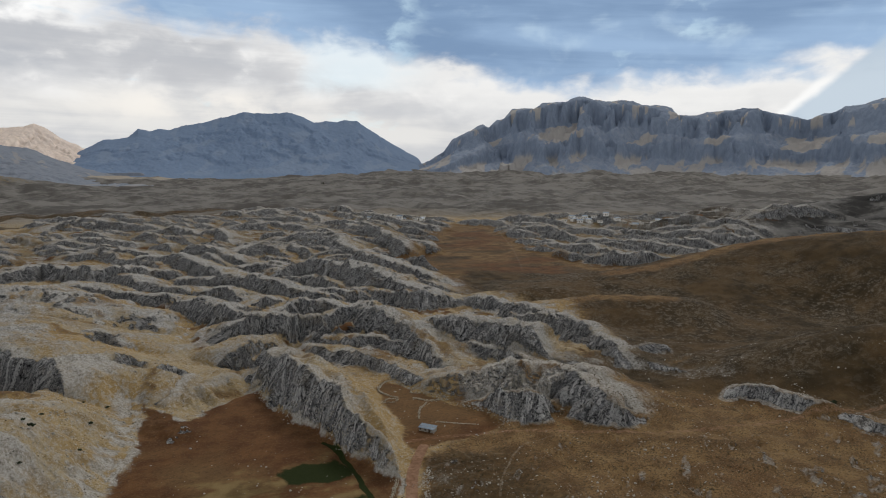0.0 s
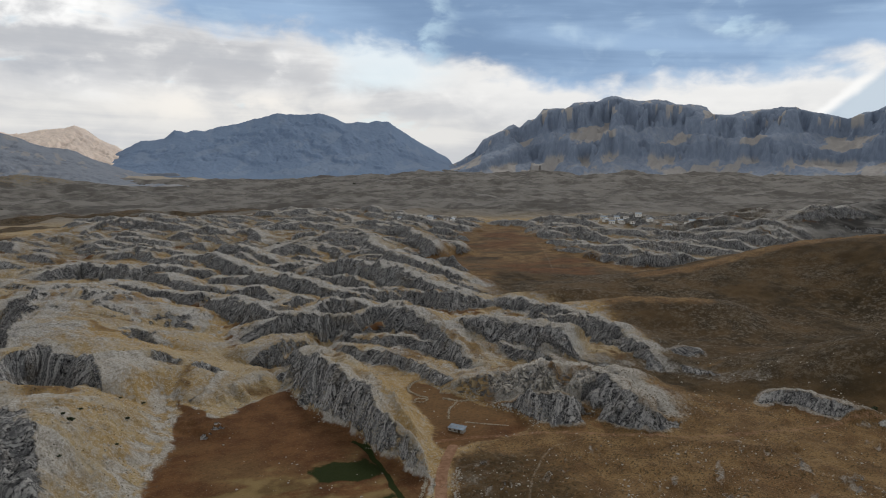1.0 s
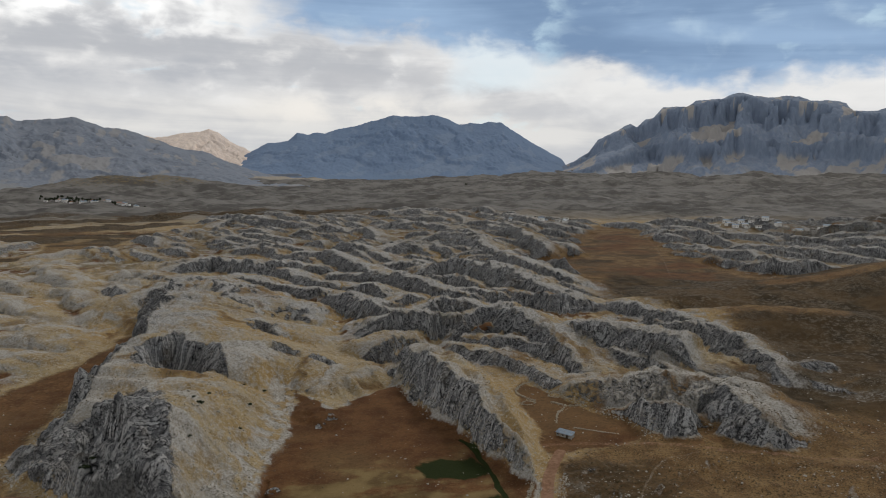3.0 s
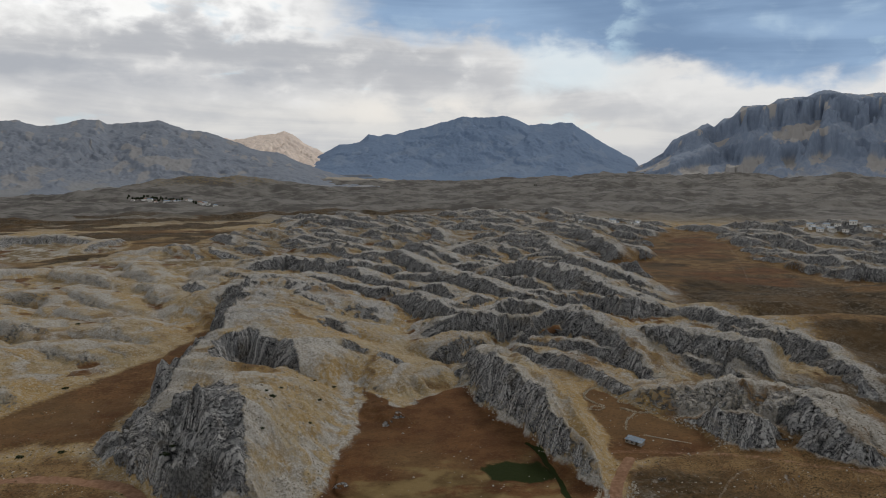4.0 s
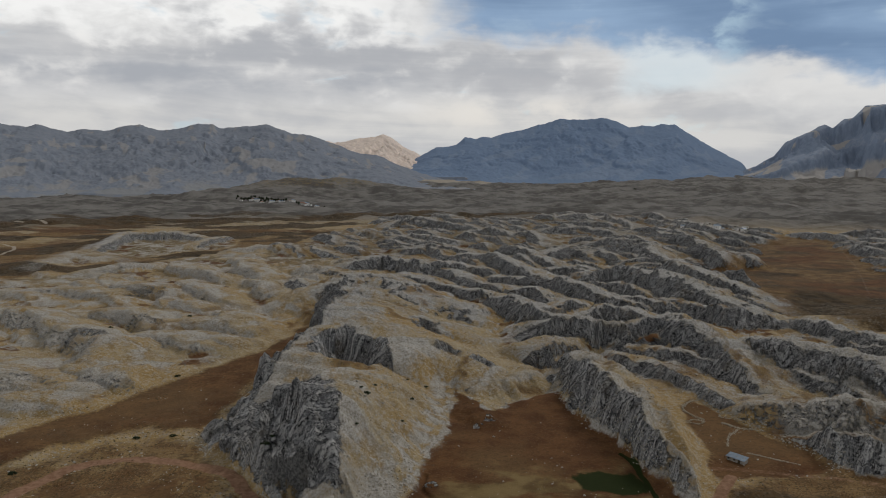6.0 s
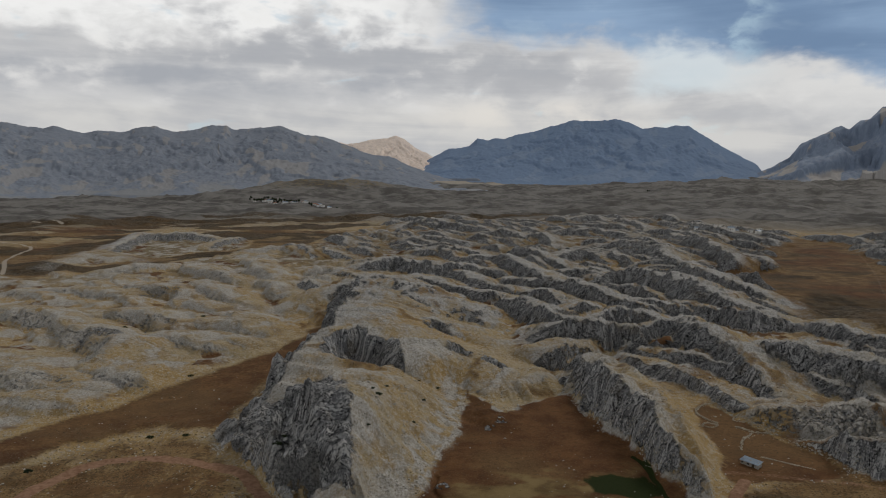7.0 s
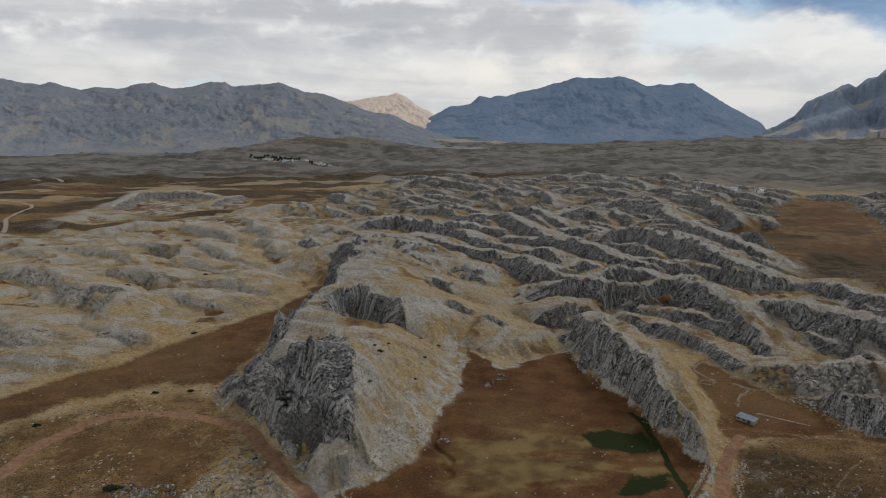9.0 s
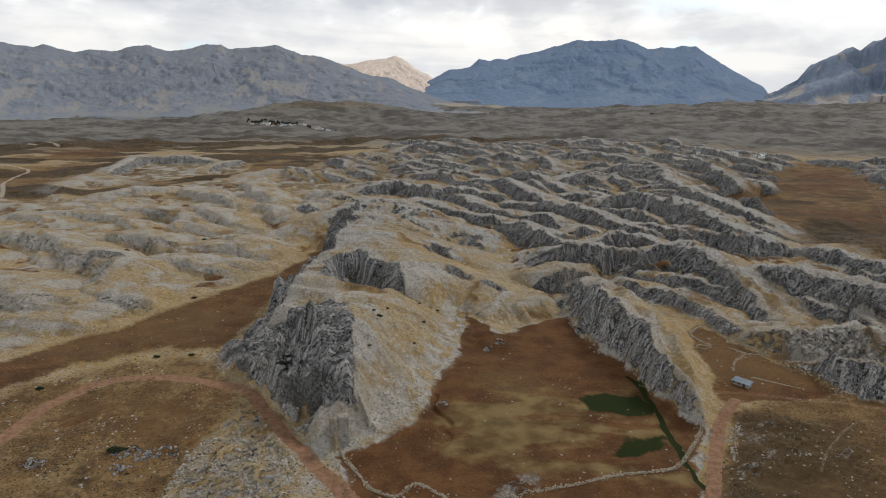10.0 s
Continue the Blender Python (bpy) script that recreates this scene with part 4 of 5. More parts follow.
# ---------------------------------------------------------------- meshes from grids
def grid_mesh(name, x, y, z, mat, masks=None, wrap=False):
    rows, cols = x.shape
    me = bpy.data.meshes.new(name)
    me.vertices.add(x.size)
    me.vertices.foreach_set("co", np.stack([x, y, z], -1).astype(np.float32).ravel())
    idx = np.arange(x.size).reshape(rows, cols)
    a = idx if not wrap else np.column_stack((idx, idx[:, :1]))
    quads = np.stack([a[:-1, :-1], a[:-1, 1:], a[1:, 1:], a[1:, :-1]], -1).reshape(-1, 4)[:, ::-1]
    me.loops.add(quads.size)
    me.loops.foreach_set("vertex_index", quads.astype(np.int32).ravel())
    me.polygons.add(len(quads))
    me.polygons.foreach_set("loop_start", np.arange(0, quads.size, 4, dtype=np.int32))
    me.polygons.foreach_set("use_smooth", np.ones(len(quads), bool))
    me.update(calc_edges=True)
    for key, values in (masks or {}).items():
        me.attributes.new(key, "FLOAT", "POINT").data.foreach_set("value", values.astype(np.float32).ravel())
    me.materials.append(mat)
    return new(name, me)


angles = np.radians(np.concatenate([np.arange(-37, 64, 0.09), np.arange(64, 323, 1.6)]))
radii = np.concatenate([np.linspace(1, 122, 14), 125 * np.exp(np.arange(0, math.log(1550 / 125), 0.0038)),
                        1560 * np.exp(np.arange(0, math.log(4960 / 1560), 0.011))])
ga, gr = np.meshgrid(angles, radii)
gx, gy = gr * np.sin(ga), gr * np.cos(ga)
land = {k: v.reshape(gx.shape) for k, v in terrain(gx.ravel(), gy.ravel()).items() if k != "rubble"}
# bare rock wherever the land is too steep for soil
fall = np.hypot(np.gradient(land["z"], axis=0) / np.gradient(gr, axis=0), np.gradient(land["z"], axis=1) / (gr * np.maximum(np.gradient(ga, axis=1), 1e-4)))
land["rock"] = np.maximum(land["rock"], 0.85 * smooth(fall, 0.7, 1.0) * smooth(gr, 1500, 1200) * smooth(gr, 360, 480) * smooth(np.degrees(ga), -13, -6) * (1 - land["brown"]) * (1 - land["red"]))
ground = grid_mesh("ground", gx, gy, land.pop("z"), GROUND, land, wrap=True)
tagged(ground, "dry karst steppe of grey limestone, tan grass and red earth", "ground", kind="structure")


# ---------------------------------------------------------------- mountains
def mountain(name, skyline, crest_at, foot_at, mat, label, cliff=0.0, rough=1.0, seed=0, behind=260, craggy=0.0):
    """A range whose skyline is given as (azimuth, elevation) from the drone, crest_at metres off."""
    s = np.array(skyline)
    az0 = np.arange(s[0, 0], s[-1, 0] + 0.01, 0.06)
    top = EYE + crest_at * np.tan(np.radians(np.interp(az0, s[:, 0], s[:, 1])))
    jag = np.radians(az0) * crest_at
    top = top + 4 * fbm(jag / 70, jag * 0, 5, seed + 31, 0.6)
    v = np.concatenate([np.linspace(0, 1, 230), 1 + np.linspace(0.03, 1, 14) ** 1.5])
    A, V = np.meshgrid(az0, v)
    wide = np.exp(-np.linspace(-2, 2, 61) ** 2)
    soft_top = np.convolve(np.pad(top, 30, "edge"), wide / wide.sum(), "valid")
    T = soft_top + (top - soft_top) * smooth(V, 0.88, 0.995)
    run = np.radians(A) * crest_at
    ends = smooth(A, s[0, 0], s[0, 0] + 1.0) * smooth(A, s[-1, 0], s[-1, 0] - 1.0)
    front = np.clip(V, 0, 1)
    depth = foot_at + (crest_at - foot_at) * front + behind * np.clip(V - 1, 0, 1)
    depth = depth + (1 - front) * 160 * fbm(run / 500, front * 0, 2, seed + 3)
    warp = 60 * fbm(run / 220, depth / 260, 3, seed + 7)
    gully = 1 - np.abs(fbm((run + warp) / 330, depth / 620, 5, seed + 11, 0.55))
    gully2 = 1 - np.abs(fbm((run - warp) / 95, depth / 190, 4, seed + 13, 0.6))
    slope = front ** 1.4
    # two bands of cliff with a sloping bench of scree between them
    step_at = 0.40 + 0.30 * fbm(run / 420, depth / 700, 2, seed + 17, 0.5) + 0.10 * fbm(run / 90, depth / 110, 3, seed + 22)
    step_two = np.clip(step_at + 0.26 + 0.20 * fbm(run / 330, depth / 500, 2, seed + 18) + 0.08 * fbm(run / 70, depth / 90, 3, seed + 24), 0.5, 0.86)
    banks = 0.20 * smooth(front, 0.0, step_at + 0.08) + 0.20 * smooth(front, step_at, step_at + 0.09) + 0.17 * smooth(front, step_at + 0.05, step_two) + 0.33 * smooth(front, step_two, step_two + 0.16) + 0.10 * front
    slope = (1 - cliff) * slope + cliff * banks
    z = np.maximum(T, 30) * slope
    body = np.sin(np.pi * np.clip(front, 0, 1)) ** 0.8
    z += rough * np.maximum(T, 40) * body * (0.17 * (gully - 0.75) + 0.05 * (gully2 - 0.75))
    steep = np.maximum(smooth(front, step_at - 0.01, step_at + 0.03) * smooth(front, step_at + 0.14, step_at + 0.09), smooth(front, step_two - 0.02, step_two + 0.03))
    spots = fbm(run / 75 + 0.3 * fbm(run / 30, depth / 30, 2, seed + 34), depth / 95, 4, seed + 33, 0.6)
    crag = np.maximum(cliff * steep, craggy * smooth(spots, 0.0, 0.4) * smooth(front, 0.1, 0.3) * smooth(front, 0.97, 0.7))
    z += (2.0 + 3.0 * crag) * rough * (fbm(run / 34, depth / 60, 5, seed + 19, 0.6) - 0.6 * np.abs(fbm(run / 17, depth / 50, 3, seed + 20))) * smooth(front, 0.02, 0.2)
    z = np.where(V > 1, z - 0.75 * np.maximum(T, 0) * np.clip(V - 1, 0, 1), z)
    z = np.where(V <= 1, np.minimum(z, EYE + depth / crest_at * (top - EYE)), z)
    z = z * (0.15 + 0.85 * ends) - 12 * (1 - smooth(front, 0, 0.04))
    fans = fbm((run - 420 * front) / 210, front * 2.2, 4, seed + 23) + 0.35 * (0.6 - gully)
    scree = smooth(fans + 0.25 * cliff, -0.1, 0.35) * smooth(front, 0.05, 0.2) * smooth(front, step_at + 0.08, step_at - 0.02)
    bench = smooth(front, step_at + 0.07, step_at + 0.13) * smooth(front, step_two + 0.03, step_two - 0.03)
    scree = np.maximum(scree, bench * smooth(fans + 0.9 * fbm(run / 330, front * 2, 3, seed + 25), -0.1, 0.5))
    scree = np.maximum(scree, 0.7 * smooth(fbm(run / 60, front * 5, 4, seed + 27), 0.25, 0.5) * smooth(front, step_two + 0.02, step_two + 0.1))
    soil = smooth(front, 0.45, 0.05) * smooth(fbm(run / 160, depth / 160, 3, seed + 29), -0.4, 0.3)
    a = np.radians(A)
    ob = grid_mesh(name, depth * np.sin(a), depth * np.cos(a), z, mat, {"scree": scree, "soil": soil, "crag": crag})
    return tagged(ob, label, "mountain", kind="structure")


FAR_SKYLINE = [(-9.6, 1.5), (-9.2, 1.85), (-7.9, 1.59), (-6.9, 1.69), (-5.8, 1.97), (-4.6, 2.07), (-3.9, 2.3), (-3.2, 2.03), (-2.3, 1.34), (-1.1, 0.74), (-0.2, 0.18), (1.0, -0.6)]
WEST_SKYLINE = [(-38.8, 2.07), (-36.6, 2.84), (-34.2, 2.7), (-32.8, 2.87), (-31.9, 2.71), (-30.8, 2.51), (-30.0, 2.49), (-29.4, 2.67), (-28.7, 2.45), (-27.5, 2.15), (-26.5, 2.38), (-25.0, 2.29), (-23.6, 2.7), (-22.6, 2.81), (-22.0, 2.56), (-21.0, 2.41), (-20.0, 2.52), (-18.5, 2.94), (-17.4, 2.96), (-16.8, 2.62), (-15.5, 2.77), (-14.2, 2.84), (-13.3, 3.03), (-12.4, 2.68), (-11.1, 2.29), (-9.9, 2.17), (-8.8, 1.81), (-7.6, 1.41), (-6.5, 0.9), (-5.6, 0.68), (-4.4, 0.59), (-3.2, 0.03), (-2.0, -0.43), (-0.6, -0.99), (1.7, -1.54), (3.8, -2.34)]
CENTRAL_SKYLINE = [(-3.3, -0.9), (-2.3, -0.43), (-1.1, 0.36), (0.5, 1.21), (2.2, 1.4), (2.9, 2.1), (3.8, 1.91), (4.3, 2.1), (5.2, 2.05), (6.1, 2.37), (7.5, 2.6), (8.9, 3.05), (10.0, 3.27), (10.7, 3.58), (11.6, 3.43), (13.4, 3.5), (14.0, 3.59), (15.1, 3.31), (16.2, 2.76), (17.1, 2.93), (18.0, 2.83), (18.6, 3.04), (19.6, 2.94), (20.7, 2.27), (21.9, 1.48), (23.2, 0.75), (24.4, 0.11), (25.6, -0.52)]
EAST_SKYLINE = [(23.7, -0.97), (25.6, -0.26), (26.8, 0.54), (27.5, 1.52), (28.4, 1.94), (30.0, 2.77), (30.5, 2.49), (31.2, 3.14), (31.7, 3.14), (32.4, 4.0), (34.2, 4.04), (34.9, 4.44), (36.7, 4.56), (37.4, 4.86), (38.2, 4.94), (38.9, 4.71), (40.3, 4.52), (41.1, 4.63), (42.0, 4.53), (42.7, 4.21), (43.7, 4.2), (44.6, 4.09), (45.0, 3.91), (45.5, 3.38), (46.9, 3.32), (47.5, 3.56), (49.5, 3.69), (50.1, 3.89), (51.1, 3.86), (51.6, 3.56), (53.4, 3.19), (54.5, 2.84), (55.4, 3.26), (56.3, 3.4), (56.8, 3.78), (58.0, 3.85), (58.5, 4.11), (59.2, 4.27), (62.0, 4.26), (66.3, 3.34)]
mountain("mountain_far", FAR_SKYLINE, 4880, 3700, WARM, "distant pale peak with warm evening light in its colour", 0.3, 0.5, 3, 60, 0.4)
mountain("mountain_central", CENTRAL_SKYLINE, 4600, 3500, HAZE_BLUE, "limestone mountain with a broad summit, haze in its blue-grey colour", 0.15, 0.3, 40, 200, 0.35)
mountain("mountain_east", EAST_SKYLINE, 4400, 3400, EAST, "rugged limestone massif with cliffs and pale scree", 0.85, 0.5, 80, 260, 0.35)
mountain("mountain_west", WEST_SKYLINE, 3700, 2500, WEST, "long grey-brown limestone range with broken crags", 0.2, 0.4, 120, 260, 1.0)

# ---------------------------------------------------------------- more materials
def plain_material(name, a, b, scale, rough=0.85, bump=0.2, distance=0.05, metal=0.0, island=False):
    m, n, p = material(name)
    k = n.step(n.noise(p, scale, 5, 0.6), 0.35, 0.65)
    colour = n.mix(k, a, b)
    stain = n.noise(p, scale * 0.17, 4)
    colour = n.mix(n.math("MULTIPLY", n.step(stain, 0.45, 0.7), 0.35), colour, tuple(0.6 * v for v in a))
    if island:
        shade = n.put("ShaderNodeNewGeometry").outputs["Random Per Island"]
        colour = n.mix(n.math("MULTIPLY", shade, 0.6), colour, tuple(0.45 * v for v in b))
    finish(n, colour, rough, n.noise(p, scale * 2, 4), bump, distance, metal)
    return m


STONE = plain_material("loose_limestone", (0.34, 0.315, 0.265), (0.56, 0.53, 0.465), 1.5, 0.95, 0.5, 0.2, island=True)
WALL_STONE = plain_material("wall_stone", (0.44, 0.39, 0.30), (0.66, 0.60, 0.48), 1.5, 0.95, 0.5, 0.2, island=True)
TUFT = plain_material("cushion_plants", (0.06, 0.046, 0.022), (0.13, 0.095, 0.045), 1.2, 0.95, 0.4, 0.1, island=True)
LEAF = plain_material("dark_leaves", (0.012, 0.02, 0.008), (0.035, 0.05, 0.018), 1.5, 0.9, 0.4, 0.1, island=True)
BARK = plain_material("bark", (0.07, 0.05, 0.035), (0.14, 0.11, 0.08), 6.0)
WHITEWASH = plain_material("whitewash", (0.76, 0.74, 0.70), (0.86, 0.85, 0.82), 0.9)
RUBBLE = plain_material("rubble_masonry", (0.28, 0.26, 0.22), (0.44, 0.42, 0.38), 1.8, 0.95, 0.5, 0.08)
SHEET = plain_material("galvanised_sheet", (0.22, 0.29, 0.37), (0.33, 0.40, 0.47), 0.8, 0.55, 0.1, 0.02)
TILE = plain_material("roof_tile", (0.30, 0.15, 0.10), (0.40, 0.24, 0.17), 1.4)
EARTH_ROOF = plain_material("earth_roof", (0.30, 0.27, 0.22), (0.42, 0.39, 0.34), 0.9)
TIMBER = plain_material("old_timber", (0.06, 0.045, 0.03), (0.12, 0.09, 0.06), 4.0)
GLASS = plain_material("window_glass", (0.02, 0.024, 0.028), (0.04, 0.046, 0.05), 0.5, 0.12, 0.0)


# ---------------------------------------------------------------- helpers for things
def part(name, bm, mat, parent, label=""):
    """Links a bmesh as one mesh object under a thing or a part."""
    me = bpy.data.meshes.new(name)
    bm.to_mesh(me)
    bm.free()
    me.materials.append(mat)
    ob = new(name, me)
    ob.parent = parent
    return tagged(ob, label) if label else ob


def empty(name, m, label, category, group=""):
    ob = new(name)
    ob.matrix_world = m
    return tagged(ob, label, category, group)


def box(bm, x0, x1, y0, y1, z0, z1, bevel=0.0):
    v = [bm.verts.new(p) for p in ((x0, y0, z0), (x1, y0, z0), (x1, y1, z0), (x0, y1, z0), (x0, y0, z1), (x1, y0, z1), (x1, y1, z1), (x0, y1, z1))]
    faces = [bm.faces.new([v[k] for k in f]) for f in ((3, 2, 1, 0), (4, 5, 6, 7), (0, 1, 5, 4), (1, 2, 6, 5), (2, 3, 7, 6), (3, 0, 4, 7))]
    if bevel:
        bmesh.ops.bevel(bm, geom=list({e for f in faces for e in f.edges}), offset=bevel, segments=1, affect="EDGES")


def boxed(*bounds, bevel=0.0):
    bm = bmesh.new()
    box(bm, *bounds, bevel=bevel)
    return bm


_ico = bmesh.new()
bmesh.ops.create_icosphere(_ico, subdivisions=1, radius=1.0)
_ico.verts.ensure_lookup_table()
ICO_V = np.array([v.co[:] for v in _ico.verts])
ICO_F = np.array([[v.index for v in f.verts] for f in _ico.faces])
_ico.free()


def blobs(name, places, sizes, mat, seed, flat=0.7, ragged=0.3, jagged=True):
    """One mesh of many small lumps: stones, cushions or leaf clumps."""
    rng = np.random.RandomState(seed)
    n = len(places)
    v = np.repeat(ICO_V[None], n, 0)
    v = v * (1 + ragged * rng.uniform(-1, 1, (n, len(ICO_V), 1)))
    v = v * rng.uniform(0.65, 1.35, (n, 1, 3))
    v[..., 2] *= flat
    a = rng.uniform(0, 6.283, n)
    c, s = np.cos(a)[:, None], np.sin(a)[:, None]
    v = np.stack([v[..., 0] * c - v[..., 1] * s, v[..., 0] * s + v[..., 1] * c, v[..., 2]], -1)
    v = v * np.asarray(sizes)[:, None, None] + np.asarray(places)[:, None, :]
    f = (ICO_F[None] + (np.arange(n) * len(ICO_V))[:, None, None]).reshape(-1, 3)
    me = bpy.data.meshes.new(name)
    me.vertices.add(n * len(ICO_V))
    me.vertices.foreach_set("co", v.astype(np.float32).ravel())
    me.loops.add(f.size)
    me.loops.foreach_set("vertex_index", f.astype(np.int32).ravel())
    me.polygons.add(len(f))
    me.polygons.foreach_set("loop_start", np.arange(0, f.size, 3, dtype=np.int32))
    me.update(calc_edges=True)
    me.materials.append(mat)
    return me


# ---------------------------------------------------------------- the herder's hut in the yard
def hut(x, y, turn):
    z = float(height(x, y)[0])
    base = empty("herders_hut", pose(x, y, z, 0, 0, turn), "low rubble stone hut with a blue-grey sheet roof", "hut")
    L, W, H = 3.3, 1.5, 1.45
    for name, b, lab in (("front_wall", (-L, L, -W, -W + 0.4, -0.4, H), ""), ("back_wall", (-L, L, W - 0.4, W, -0.4, H + 0.5), ""),
                         ("end_wall", (L - 0.4, L, -W + 0.4, W - 0.4, -0.4, H + 0.1), ""), ("end_wall", (-L, -L + 0.4, -W + 0.4, -0.2, -0.4, H + 0.1), "")):
        part(name, boxed(*b, bevel=0.05), RUBBLE, base, lab)
    bm = bmesh.new()
    n = 56
    for k in range(n):
        x0, x1 = -L - 0.3 + (2 * L + 0.6) * k / n, -L - 0.3 + (2 * L + 0.6) * (k + 1) / n
        up = 0.05 * (k % 2)
        lo, hi = H + 0.06 + up, H + 0.62 + up
        v = [bm.verts.new(p) for p in ((x0, -W - 0.35, lo), (x1, -W - 0.35, lo), (x1, W + 0.3, hi), (x0, W + 0.3, hi))]
        w2 = [bm.verts.new((q.co.x, q.co.y, q.co.z - 0.06)) for q in v]
        bm.faces.new(v), bm.faces.new(w2[::-1])
        for i in range(4):
            bm.faces.new((v[i - 1], v[i], w2[i], w2[i - 1]))
    bmesh.ops.recalc_face_normals(bm, faces=bm.faces)
    part("roof", bm, SHEET, base, "blue-grey corrugated metal roof")
    for k in range(3):
        part("roof_stone", boxed(-3 + 2.8 * k, -2.6 + 2.8 * k, -0.5, -0.1, H + 0.32, H + 0.62, bevel=0.08), STONE, base)
    door = part("door", boxed(1.0, 1.9, -W - 0.04, -W, -0.2, 1.35), TIMBER, base, "dark plank door")
    part("latch", boxed(1.05, 1.2, -W - 0.09, -W - 0.04, 0.85, 0.92), SHEET, door)
    for k in (-2.6, -0.4):
        win = part("window", boxed(k - 0.35, k + 0.35, -W - 0.03, -W, 0.6, 1.05), GLASS, base)
        part("frame", boxed(k - 0.42, k + 0.42, -W - 0.06, -W - 0.031, 0.54, 0.6), TIMBER, win)
        part("frame", boxed(k - 0.42, k + 0.42, -W - 0.06, -W - 0.031, 1.05, 1.11), TIMBER, win)
    part("lean_to_post", boxed(-L - 1.0, -L - 0.9, -W + 0.2, -W + 0.3, -0.3, 1.55), TIMBER, base)
    part("lean_to_post", boxed(-L - 1.0, -L - 0.9, W - 0.4, W - 0.3, -0.3, 1.85), TIMBER, base)


hut(114, 239, -52)


# ---------------------------------------------------------------- dry stone walls
def stone_wall(line, wide, tall, seed, label):
    pts = np.array(smooth_line(line, 0.42) if len(line) > 2 else smooth_line([line[0], tuple(0.5 * (np.array(line[0]) + np.array(line[1]))), line[1]], 0.42))
    rng = np.random.RandomState(seed)
    rows = []
    for k, (px, py) in enumerate(pts[:-1]):
        t = pts[k + 1] - pts[k]
        nx, ny = -t[1] / (np.hypot(*t) + 1e-9), t[0] / (np.hypot(*t) + 1e-9)
        keep = 1.0 if rng.rand() > 0.3 else 0.35
        for layer in range(max(1, int(tall * keep / 0.34))):
            for side in (-0.33, 0.33):
                o = wide * (side + rng.uniform(-0.3, 0.3)) * (1 - 0.15 * layer)
                rows.append((px + nx * o + rng.uniform(-0.2, 0.2), py + ny * o + rng.uniform(-0.2, 0.2), 0.1 + 0.32 * layer))
        if rng.rand() < 0.4:
            o = rng.normal(0, wide * 1.3)
            rows.append((px + nx * o, py + ny * o, 0.08))
    rows = np.array(rows)
    rows[:, 2] += height(rows[:, 0], rows[:, 1])
    me = blobs("dry_stone_wall", rows, rng.uniform(0.14, 0.27, len(rows)), WALL_STONE, seed, 0.75, 0.3)
    return tagged(new("dry_stone_wall", me), label, "stone wall", "field walls")


PENS = [
    ([(113, 290), (115, 296), (122, 303), (130, 303)], 0.7, 0.7), ([(113, 290), (115, 284), (118, 279)], 0.7, 0.7),
    ([(124, 276), (129, 270), (135, 269), (142, 271)], 0.8, 0.8), ([(128, 269), (124, 265), (121, 262), (116, 252)], 0.6, 0.5),
    ([(121, 246), (129, 240), (136, 235)], 0.5, 0.4), ([(110, 277), (113, 280), (117, 278), (114, 275), (110, 277)], 0.6, 0.5),
    ([(126, 283), (129, 287), (134, 284), (130, 281), (126, 283)], 0.6, 0.5),
]
stone_wall(WALL_A, 1.0, 0.8, 5, "tumbled pale dry stone wall crossing the red basin")
stone_wall(WALL_B, 0.9, 0.7, 6, "pale dry stone wall bent like a zigzag in grass")
for k, (line, wide, tall) in enumerate(PENS):
    stone_wall(line, wide, tall, 10 + k, "low pale stone wall of an old sheepfold")


# ---------------------------------------------------------------- loose stones and cushion plants
def strewn(count, seed, r0, r1, a0, a1, weight):
    """Places on the land, thick where weight(masks) is high."""
    rng = np.random.RandomState(seed)
    n = count * 8
    r = np.sqrt(rng.uniform(r0 ** 2, r1 ** 2, n)) if r1 < 320 else np.exp(rng.uniform(math.log(r0), math.log(r1), n))
    a = np.radians(rng.uniform(a0, a1, n))
    x, y = r * np.sin(a), r * np.cos(a)
    m = terrain(x, y)
    w8 = np.clip(weight(m, x, y), 0, 1)
    keep = np.flatnonzero(rng.rand(n) < w8 * (1 - m["lane"]))[:count]
    return np.column_stack((x[keep], y[keep], m["z"][keep])), rng


def stony(m, x, y):
    patchy = smooth(fbm(x / 16, y / 16, 3, 201), -0.15, 0.5)
    dry = (1 - m["wet"]) * (1 - 0.96 * np.clip(m["red"] * 1.3, 0, 1))
    return m["foot"] + 0.9 * m["rubble"] + (0.18 * m["cap"] + 0.22 * patchy) * dry * (1 - m["rock"]) * (1 - 0.7 * np.clip(m["ochre"] + m["brown"], 0, 1)) + 0.001


places, rng = strewn(50000, 301, 135, 430, -36, 62, stony)
sizes = 0.13 + 0.24 * rng.pareto(3.0, len(places)).clip(0, 1.7)
tagged(new("loose_stones", blobs("loose_stones", places - [0, 0, 0.05], sizes, STONE, 302, 0.7, 0.35)),
       "pale limestone rubble strewn over grass and ridges", "stones", kind="stuff")


def scrubby(m, x, y):
    patchy = smooth(fbm(x / 26, y / 26, 3, 211), -0.35, 0.35)
    return (0.7 * np.maximum(m["brown"], m["ochre"]) * patchy + 0.12 * patchy) * (1 - m["rock"]) * (1 - m["wet"]) * (1 - np.clip(m["red"] * 1.1, 0, 0.96))


places, rng = strewn(14000, 311, 135, 420, -36, 62, scrubby)
tagged(new("cushion_plants", blobs("cushion_plants", places, rng.uniform(0.14, 0.36, len(places)), TUFT, 312, 0.6, 0.3)),
       "dark thorny cushion plants dotted over dry slopes", "plants", kind="stuff")


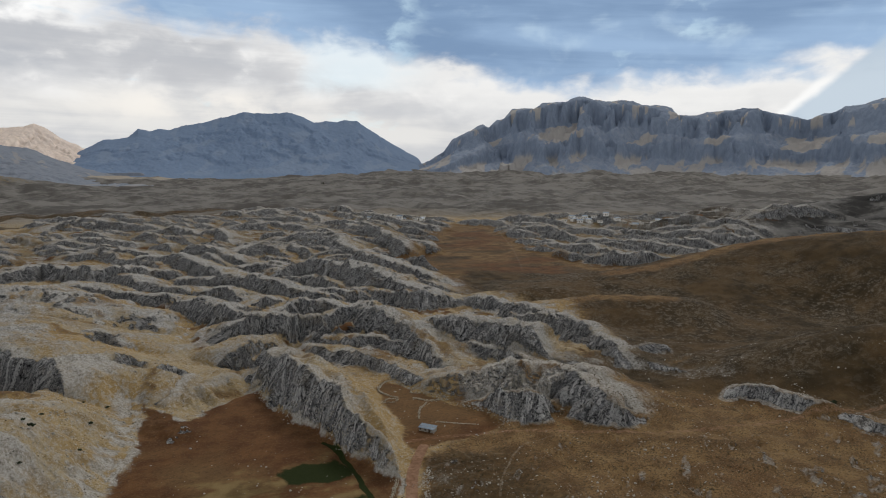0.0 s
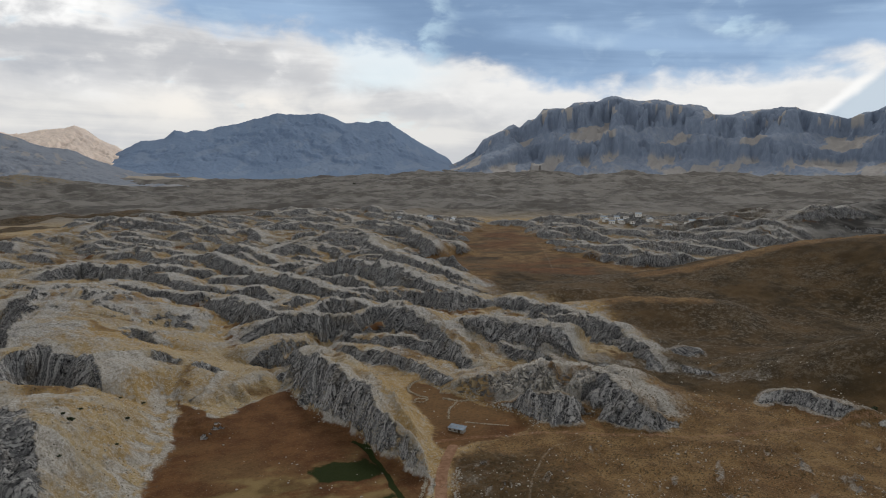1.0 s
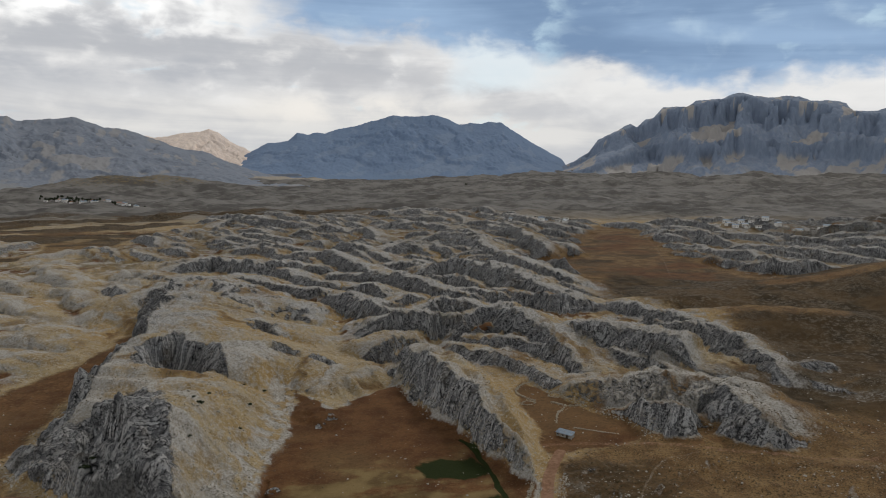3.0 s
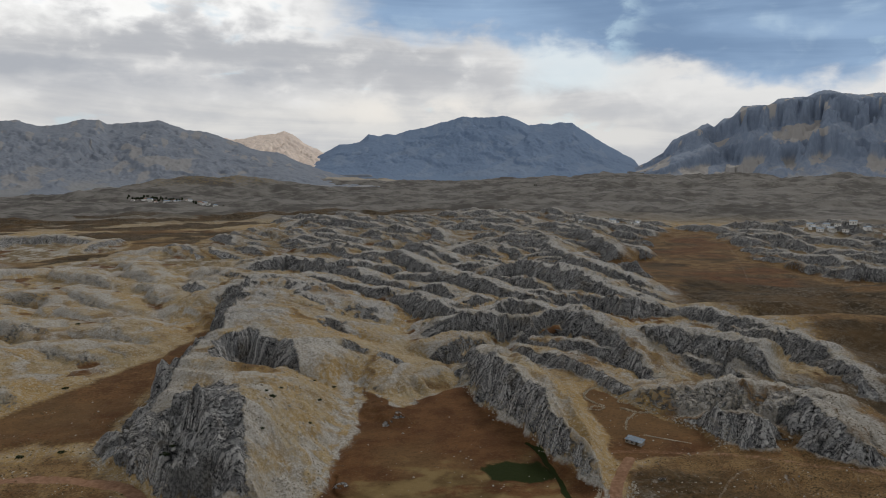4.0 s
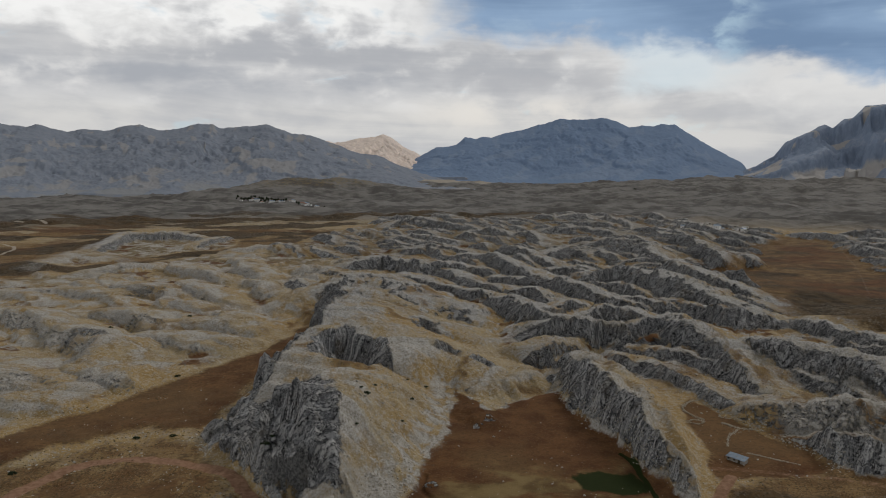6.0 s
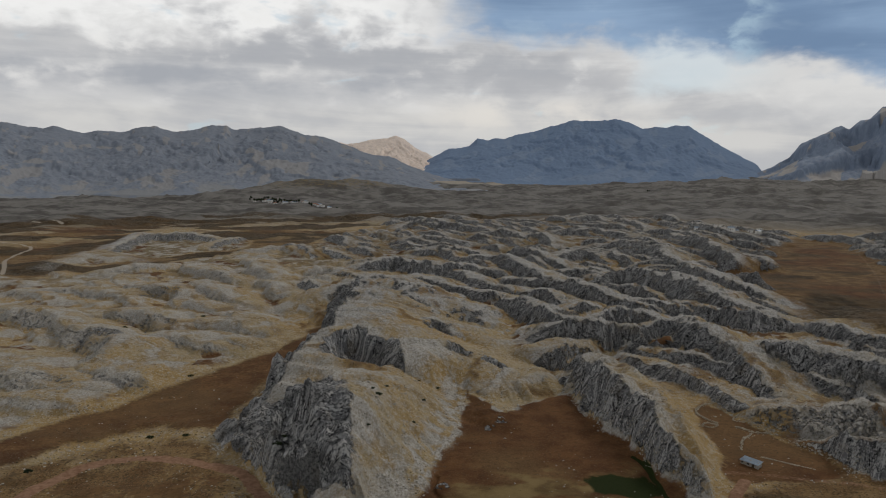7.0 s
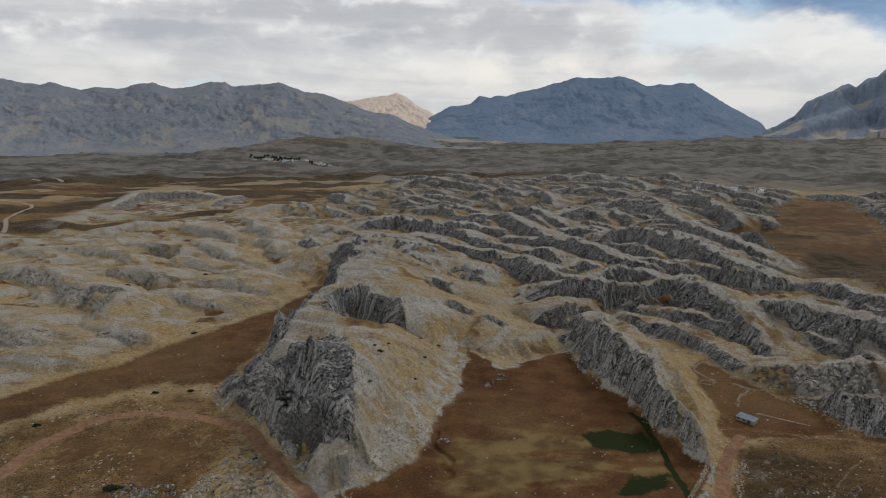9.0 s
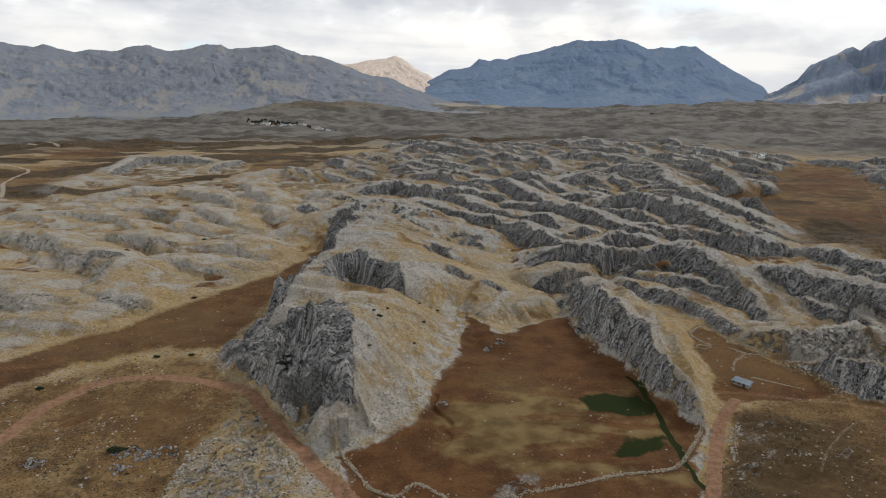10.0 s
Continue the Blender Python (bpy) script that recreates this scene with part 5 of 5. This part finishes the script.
# ---------------------------------------------------------------- shrubs on the mound and in the valley
def shrub(x, y, size, seed):
    rng = np.random.RandomState(seed)
    z = float(height(x, y)[0])
    base = empty("shrub", pose(x, y, z), "dark low juniper shrub on stony ground", "shrub", "scattered shrubs")
    n = 46
    a, r = rng.uniform(0, 6.283, n), np.sqrt(rng.rand(n))
    spots = np.column_stack((size * 1.15 * r * np.cos(a), size * 0.8 * r * np.sin(a), size * (0.15 + 0.5 * rng.rand(n) * (1 - r * r))))
    crown = new("crown", blobs("crown", spots, size * rng.uniform(0.12, 0.26, n), LEAF, seed + 1, 0.8, 0.45))
    crown.parent = base
    bm = bmesh.new()
    for k in range(3):
        t = rng.uniform(-0.3, 0.3, 2) * size
        m = Matrix.Translation((t[0] * 0.5, t[1] * 0.5, size * 0.15)) @ Euler((t[1] / size, t[0] / size, 0)).to_matrix().to_4x4()
        bmesh.ops.create_cone(bm, cap_ends=True, segments=6, radius1=0.07, radius2=0.03, depth=size * 0.5, matrix=m)
    part("stem", bm, BARK, base)


for k, (x, y, size) in enumerate(((-2, 314, 0.9), (-8, 282, 1.1), (-25, 255, 1.5), (-27, 256, 0.9), (-11, 314, 0.7), (-26, 230, 0.8), (-11, 257, 0.8),
                                  (-37, 263, 0.7), (-29, 270, 0.7), (-23, 273, 0.9), (-150, 235, 1.4), (-129, 340, 1.4), (-99, 187, 1.9), (-97, 188, 1.1),
                                  (-57, 226, 1.4), (-55, 228, 1.0), (-120, 268, 1.3), (-105, 268, 1.2), (-200, 420, 1.5), (-168, 470, 1.4), (283, 180, 1.6), (286, 181, 1.1))):
    shrub(x, y, size, 400 + 7 * k)


# ---------------------------------------------------------------- villages
def house(length, depth, tall, roof, seed, label, group):
    """A plain village house: walls, roof, a door and windows."""
    base = empty("village_house", Matrix(), label, "house", group)
    x, y = length / 2, depth / 2
    part("wall", boxed(-x, x, -y, y, -1.6, tall, bevel=0.06), WHITEWASH if seed % 3 else RUBBLE, base)
    bm = bmesh.new()
    if roof == "gable":
        rise, o = depth * 0.28, 0.4
        v = [bm.verts.new(p) for p in ((-x - o, -y - o, tall + 0.01), (x + o, -y - o, tall + 0.01), (x + o, y + o, tall + 0.01), (-x - o, y + o, tall + 0.01),
                                       (-x - o, 0, tall + rise), (x + o, 0, tall + rise))]
        for f in ((3, 2, 1, 0), (0, 1, 5, 4), (2, 3, 4, 5), (1, 2, 5), (3, 0, 4)):
            bm.faces.new([v[k] for k in f])
        part("roof", bm, TILE if seed % 2 else SHEET, base)
    else:
        box(bm, -x - 0.3, x + 0.3, -y - 0.3, y + 0.3, tall + 0.01, tall + 0.35, bevel=0.05)
        part("roof", bm, EARTH_ROOF, base, "flat earth roof")
    part("door", boxed(-0.5, 0.5, -y - 0.06, -y, -0.2, 2.0), TIMBER, base)
    for k in (-0.32, 0.3):
        win = part("window", boxed(length * k - 0.5, length * k + 0.5, -y - 0.05, -y, 1.0, 2.1), GLASS, base)
        part("sill", boxed(length * k - 0.6, length * k + 0.6, -y - 0.14, -y - 0.051, 0.9, 1.0), WHITEWASH, win)
    return base


def settle(x, y, turn):
    return pose(x, y, float(height(x, y)[0]) + 0.3, 0, 0, turn)


def village(kinds, spots, seed):
    rng = random.Random(seed)
    made = []
    for k, (x, y) in enumerate(spots):
        m = settle(x, y, rng.uniform(-70, 40))
        if k < len(kinds):
            made.append(house(*kinds[k]))
            made[k].matrix_world = m
        else:
            copy_thing(made[k % len(kinds)], m)


def row(x0, y0, x1, y1, n, spread, seed):
    rng = random.Random(seed)
    return [(x0 + (x1 - x0) * k / (n - 1) + rng.uniform(-spread, spread), y0 + (y1 - y0) * k / (n - 1) + rng.uniform(-spread, spread)) for k in range(n)]


EAST_KINDS = [(8.5, 5.5, 2.7, "flat", 1, "pale village house with a flat earth roof", "houses of the hill village"),
              (9.5, 6, 3.6, "gable", 4, "white village house with a grey sheet roof", "houses of the hill village"),
              (7, 5, 2.6, "flat", 3, "small rubble stone house with a flat roof", "houses of the hill village")]
WEST_KINDS = [(11, 7, 4.0, "gable", 5, "white house with a reddish tiled roof by trees", "houses of the plain village"),
              (14, 8, 4.4, "gable", 2, "long white house with a grey sheet roof", "houses of the plain village"),
              (9, 7, 3.4, "flat", 1, "small pale house with a flat roof", "houses of the plain village")]
village(EAST_KINDS, row(680, 896, 712, 866, 10, 6, 1) + row(692, 903, 716, 880, 6, 5, 2) + row(734, 864, 758, 828, 7, 5, 3) + row(757, 800, 772, 771, 4, 4, 4), 21)
village([k[:6] + ("houses of the far hamlet",) for k in EAST_KINDS], row(414, 1140, 424, 1012, 5, 10, 4) + row(440, 1060, 515, 1100, 8, 12, 5), 22)
village(WEST_KINDS, row(-440, 1880, -300, 1755, 14, 16, 6) + row(-540, 2000, -450, 1920, 5, 20, 7), 23)


# ---------------------------------------------------------------- trees of the plain village
def tree(x, y, tall, seed):
    rng = np.random.RandomState(seed)
    base = empty("village_tree", pose(x, y, float(height(x, y)[0])), "dark green broadleaf tree among village houses", "tree", "village trees")
    bm = bmesh.new()
    bmesh.ops.create_cone(bm, cap_ends=True, segments=7, radius1=0.3, radius2=0.12, depth=tall * 0.6, matrix=Matrix.Translation((0, 0, tall * 0.28)))
    for k in range(4):
        m = Matrix.Translation((0, 0, tall * (0.42 + 0.07 * k))) @ Euler((0.8, 0, 1.6 * k)).to_matrix().to_4x4() @ Matrix.Translation((0, 0, tall * 0.12))
        bmesh.ops.create_cone(bm, cap_ends=True, segments=5, radius1=0.1, radius2=0.04, depth=tall * 0.25, matrix=m)
    part("trunk", bm, BARK, base)
    n = 110
    d = rng.normal(0, 1, (n, 3))
    d /= np.linalg.norm(d, axis=1)[:, None]
    d *= (rng.rand(n) ** 0.4)[:, None] * [tall * 0.3, tall * 0.3, tall * 0.34]
    crown = new("crown", blobs("crown", d + [0, 0, tall * 0.66], tall * rng.uniform(0.04, 0.085, n), LEAF, seed + 1, 0.9, 0.4))
    crown.parent = base


for k, (x, y) in enumerate(row(-565, 2040, -415, 1885, 42, 16, 8) + row(-390, 1800, -330, 1770, 6, 10, 9)):
    tree(x, y, 6.5 + 4.0 * ((k * 37) % 10) / 10, 900 + 3 * k)
for k, (x, y) in enumerate(((770, 2563), (778, 2570), (-268, 1731))):
    tree(x, y, 8.0, 1300 + 3 * k)
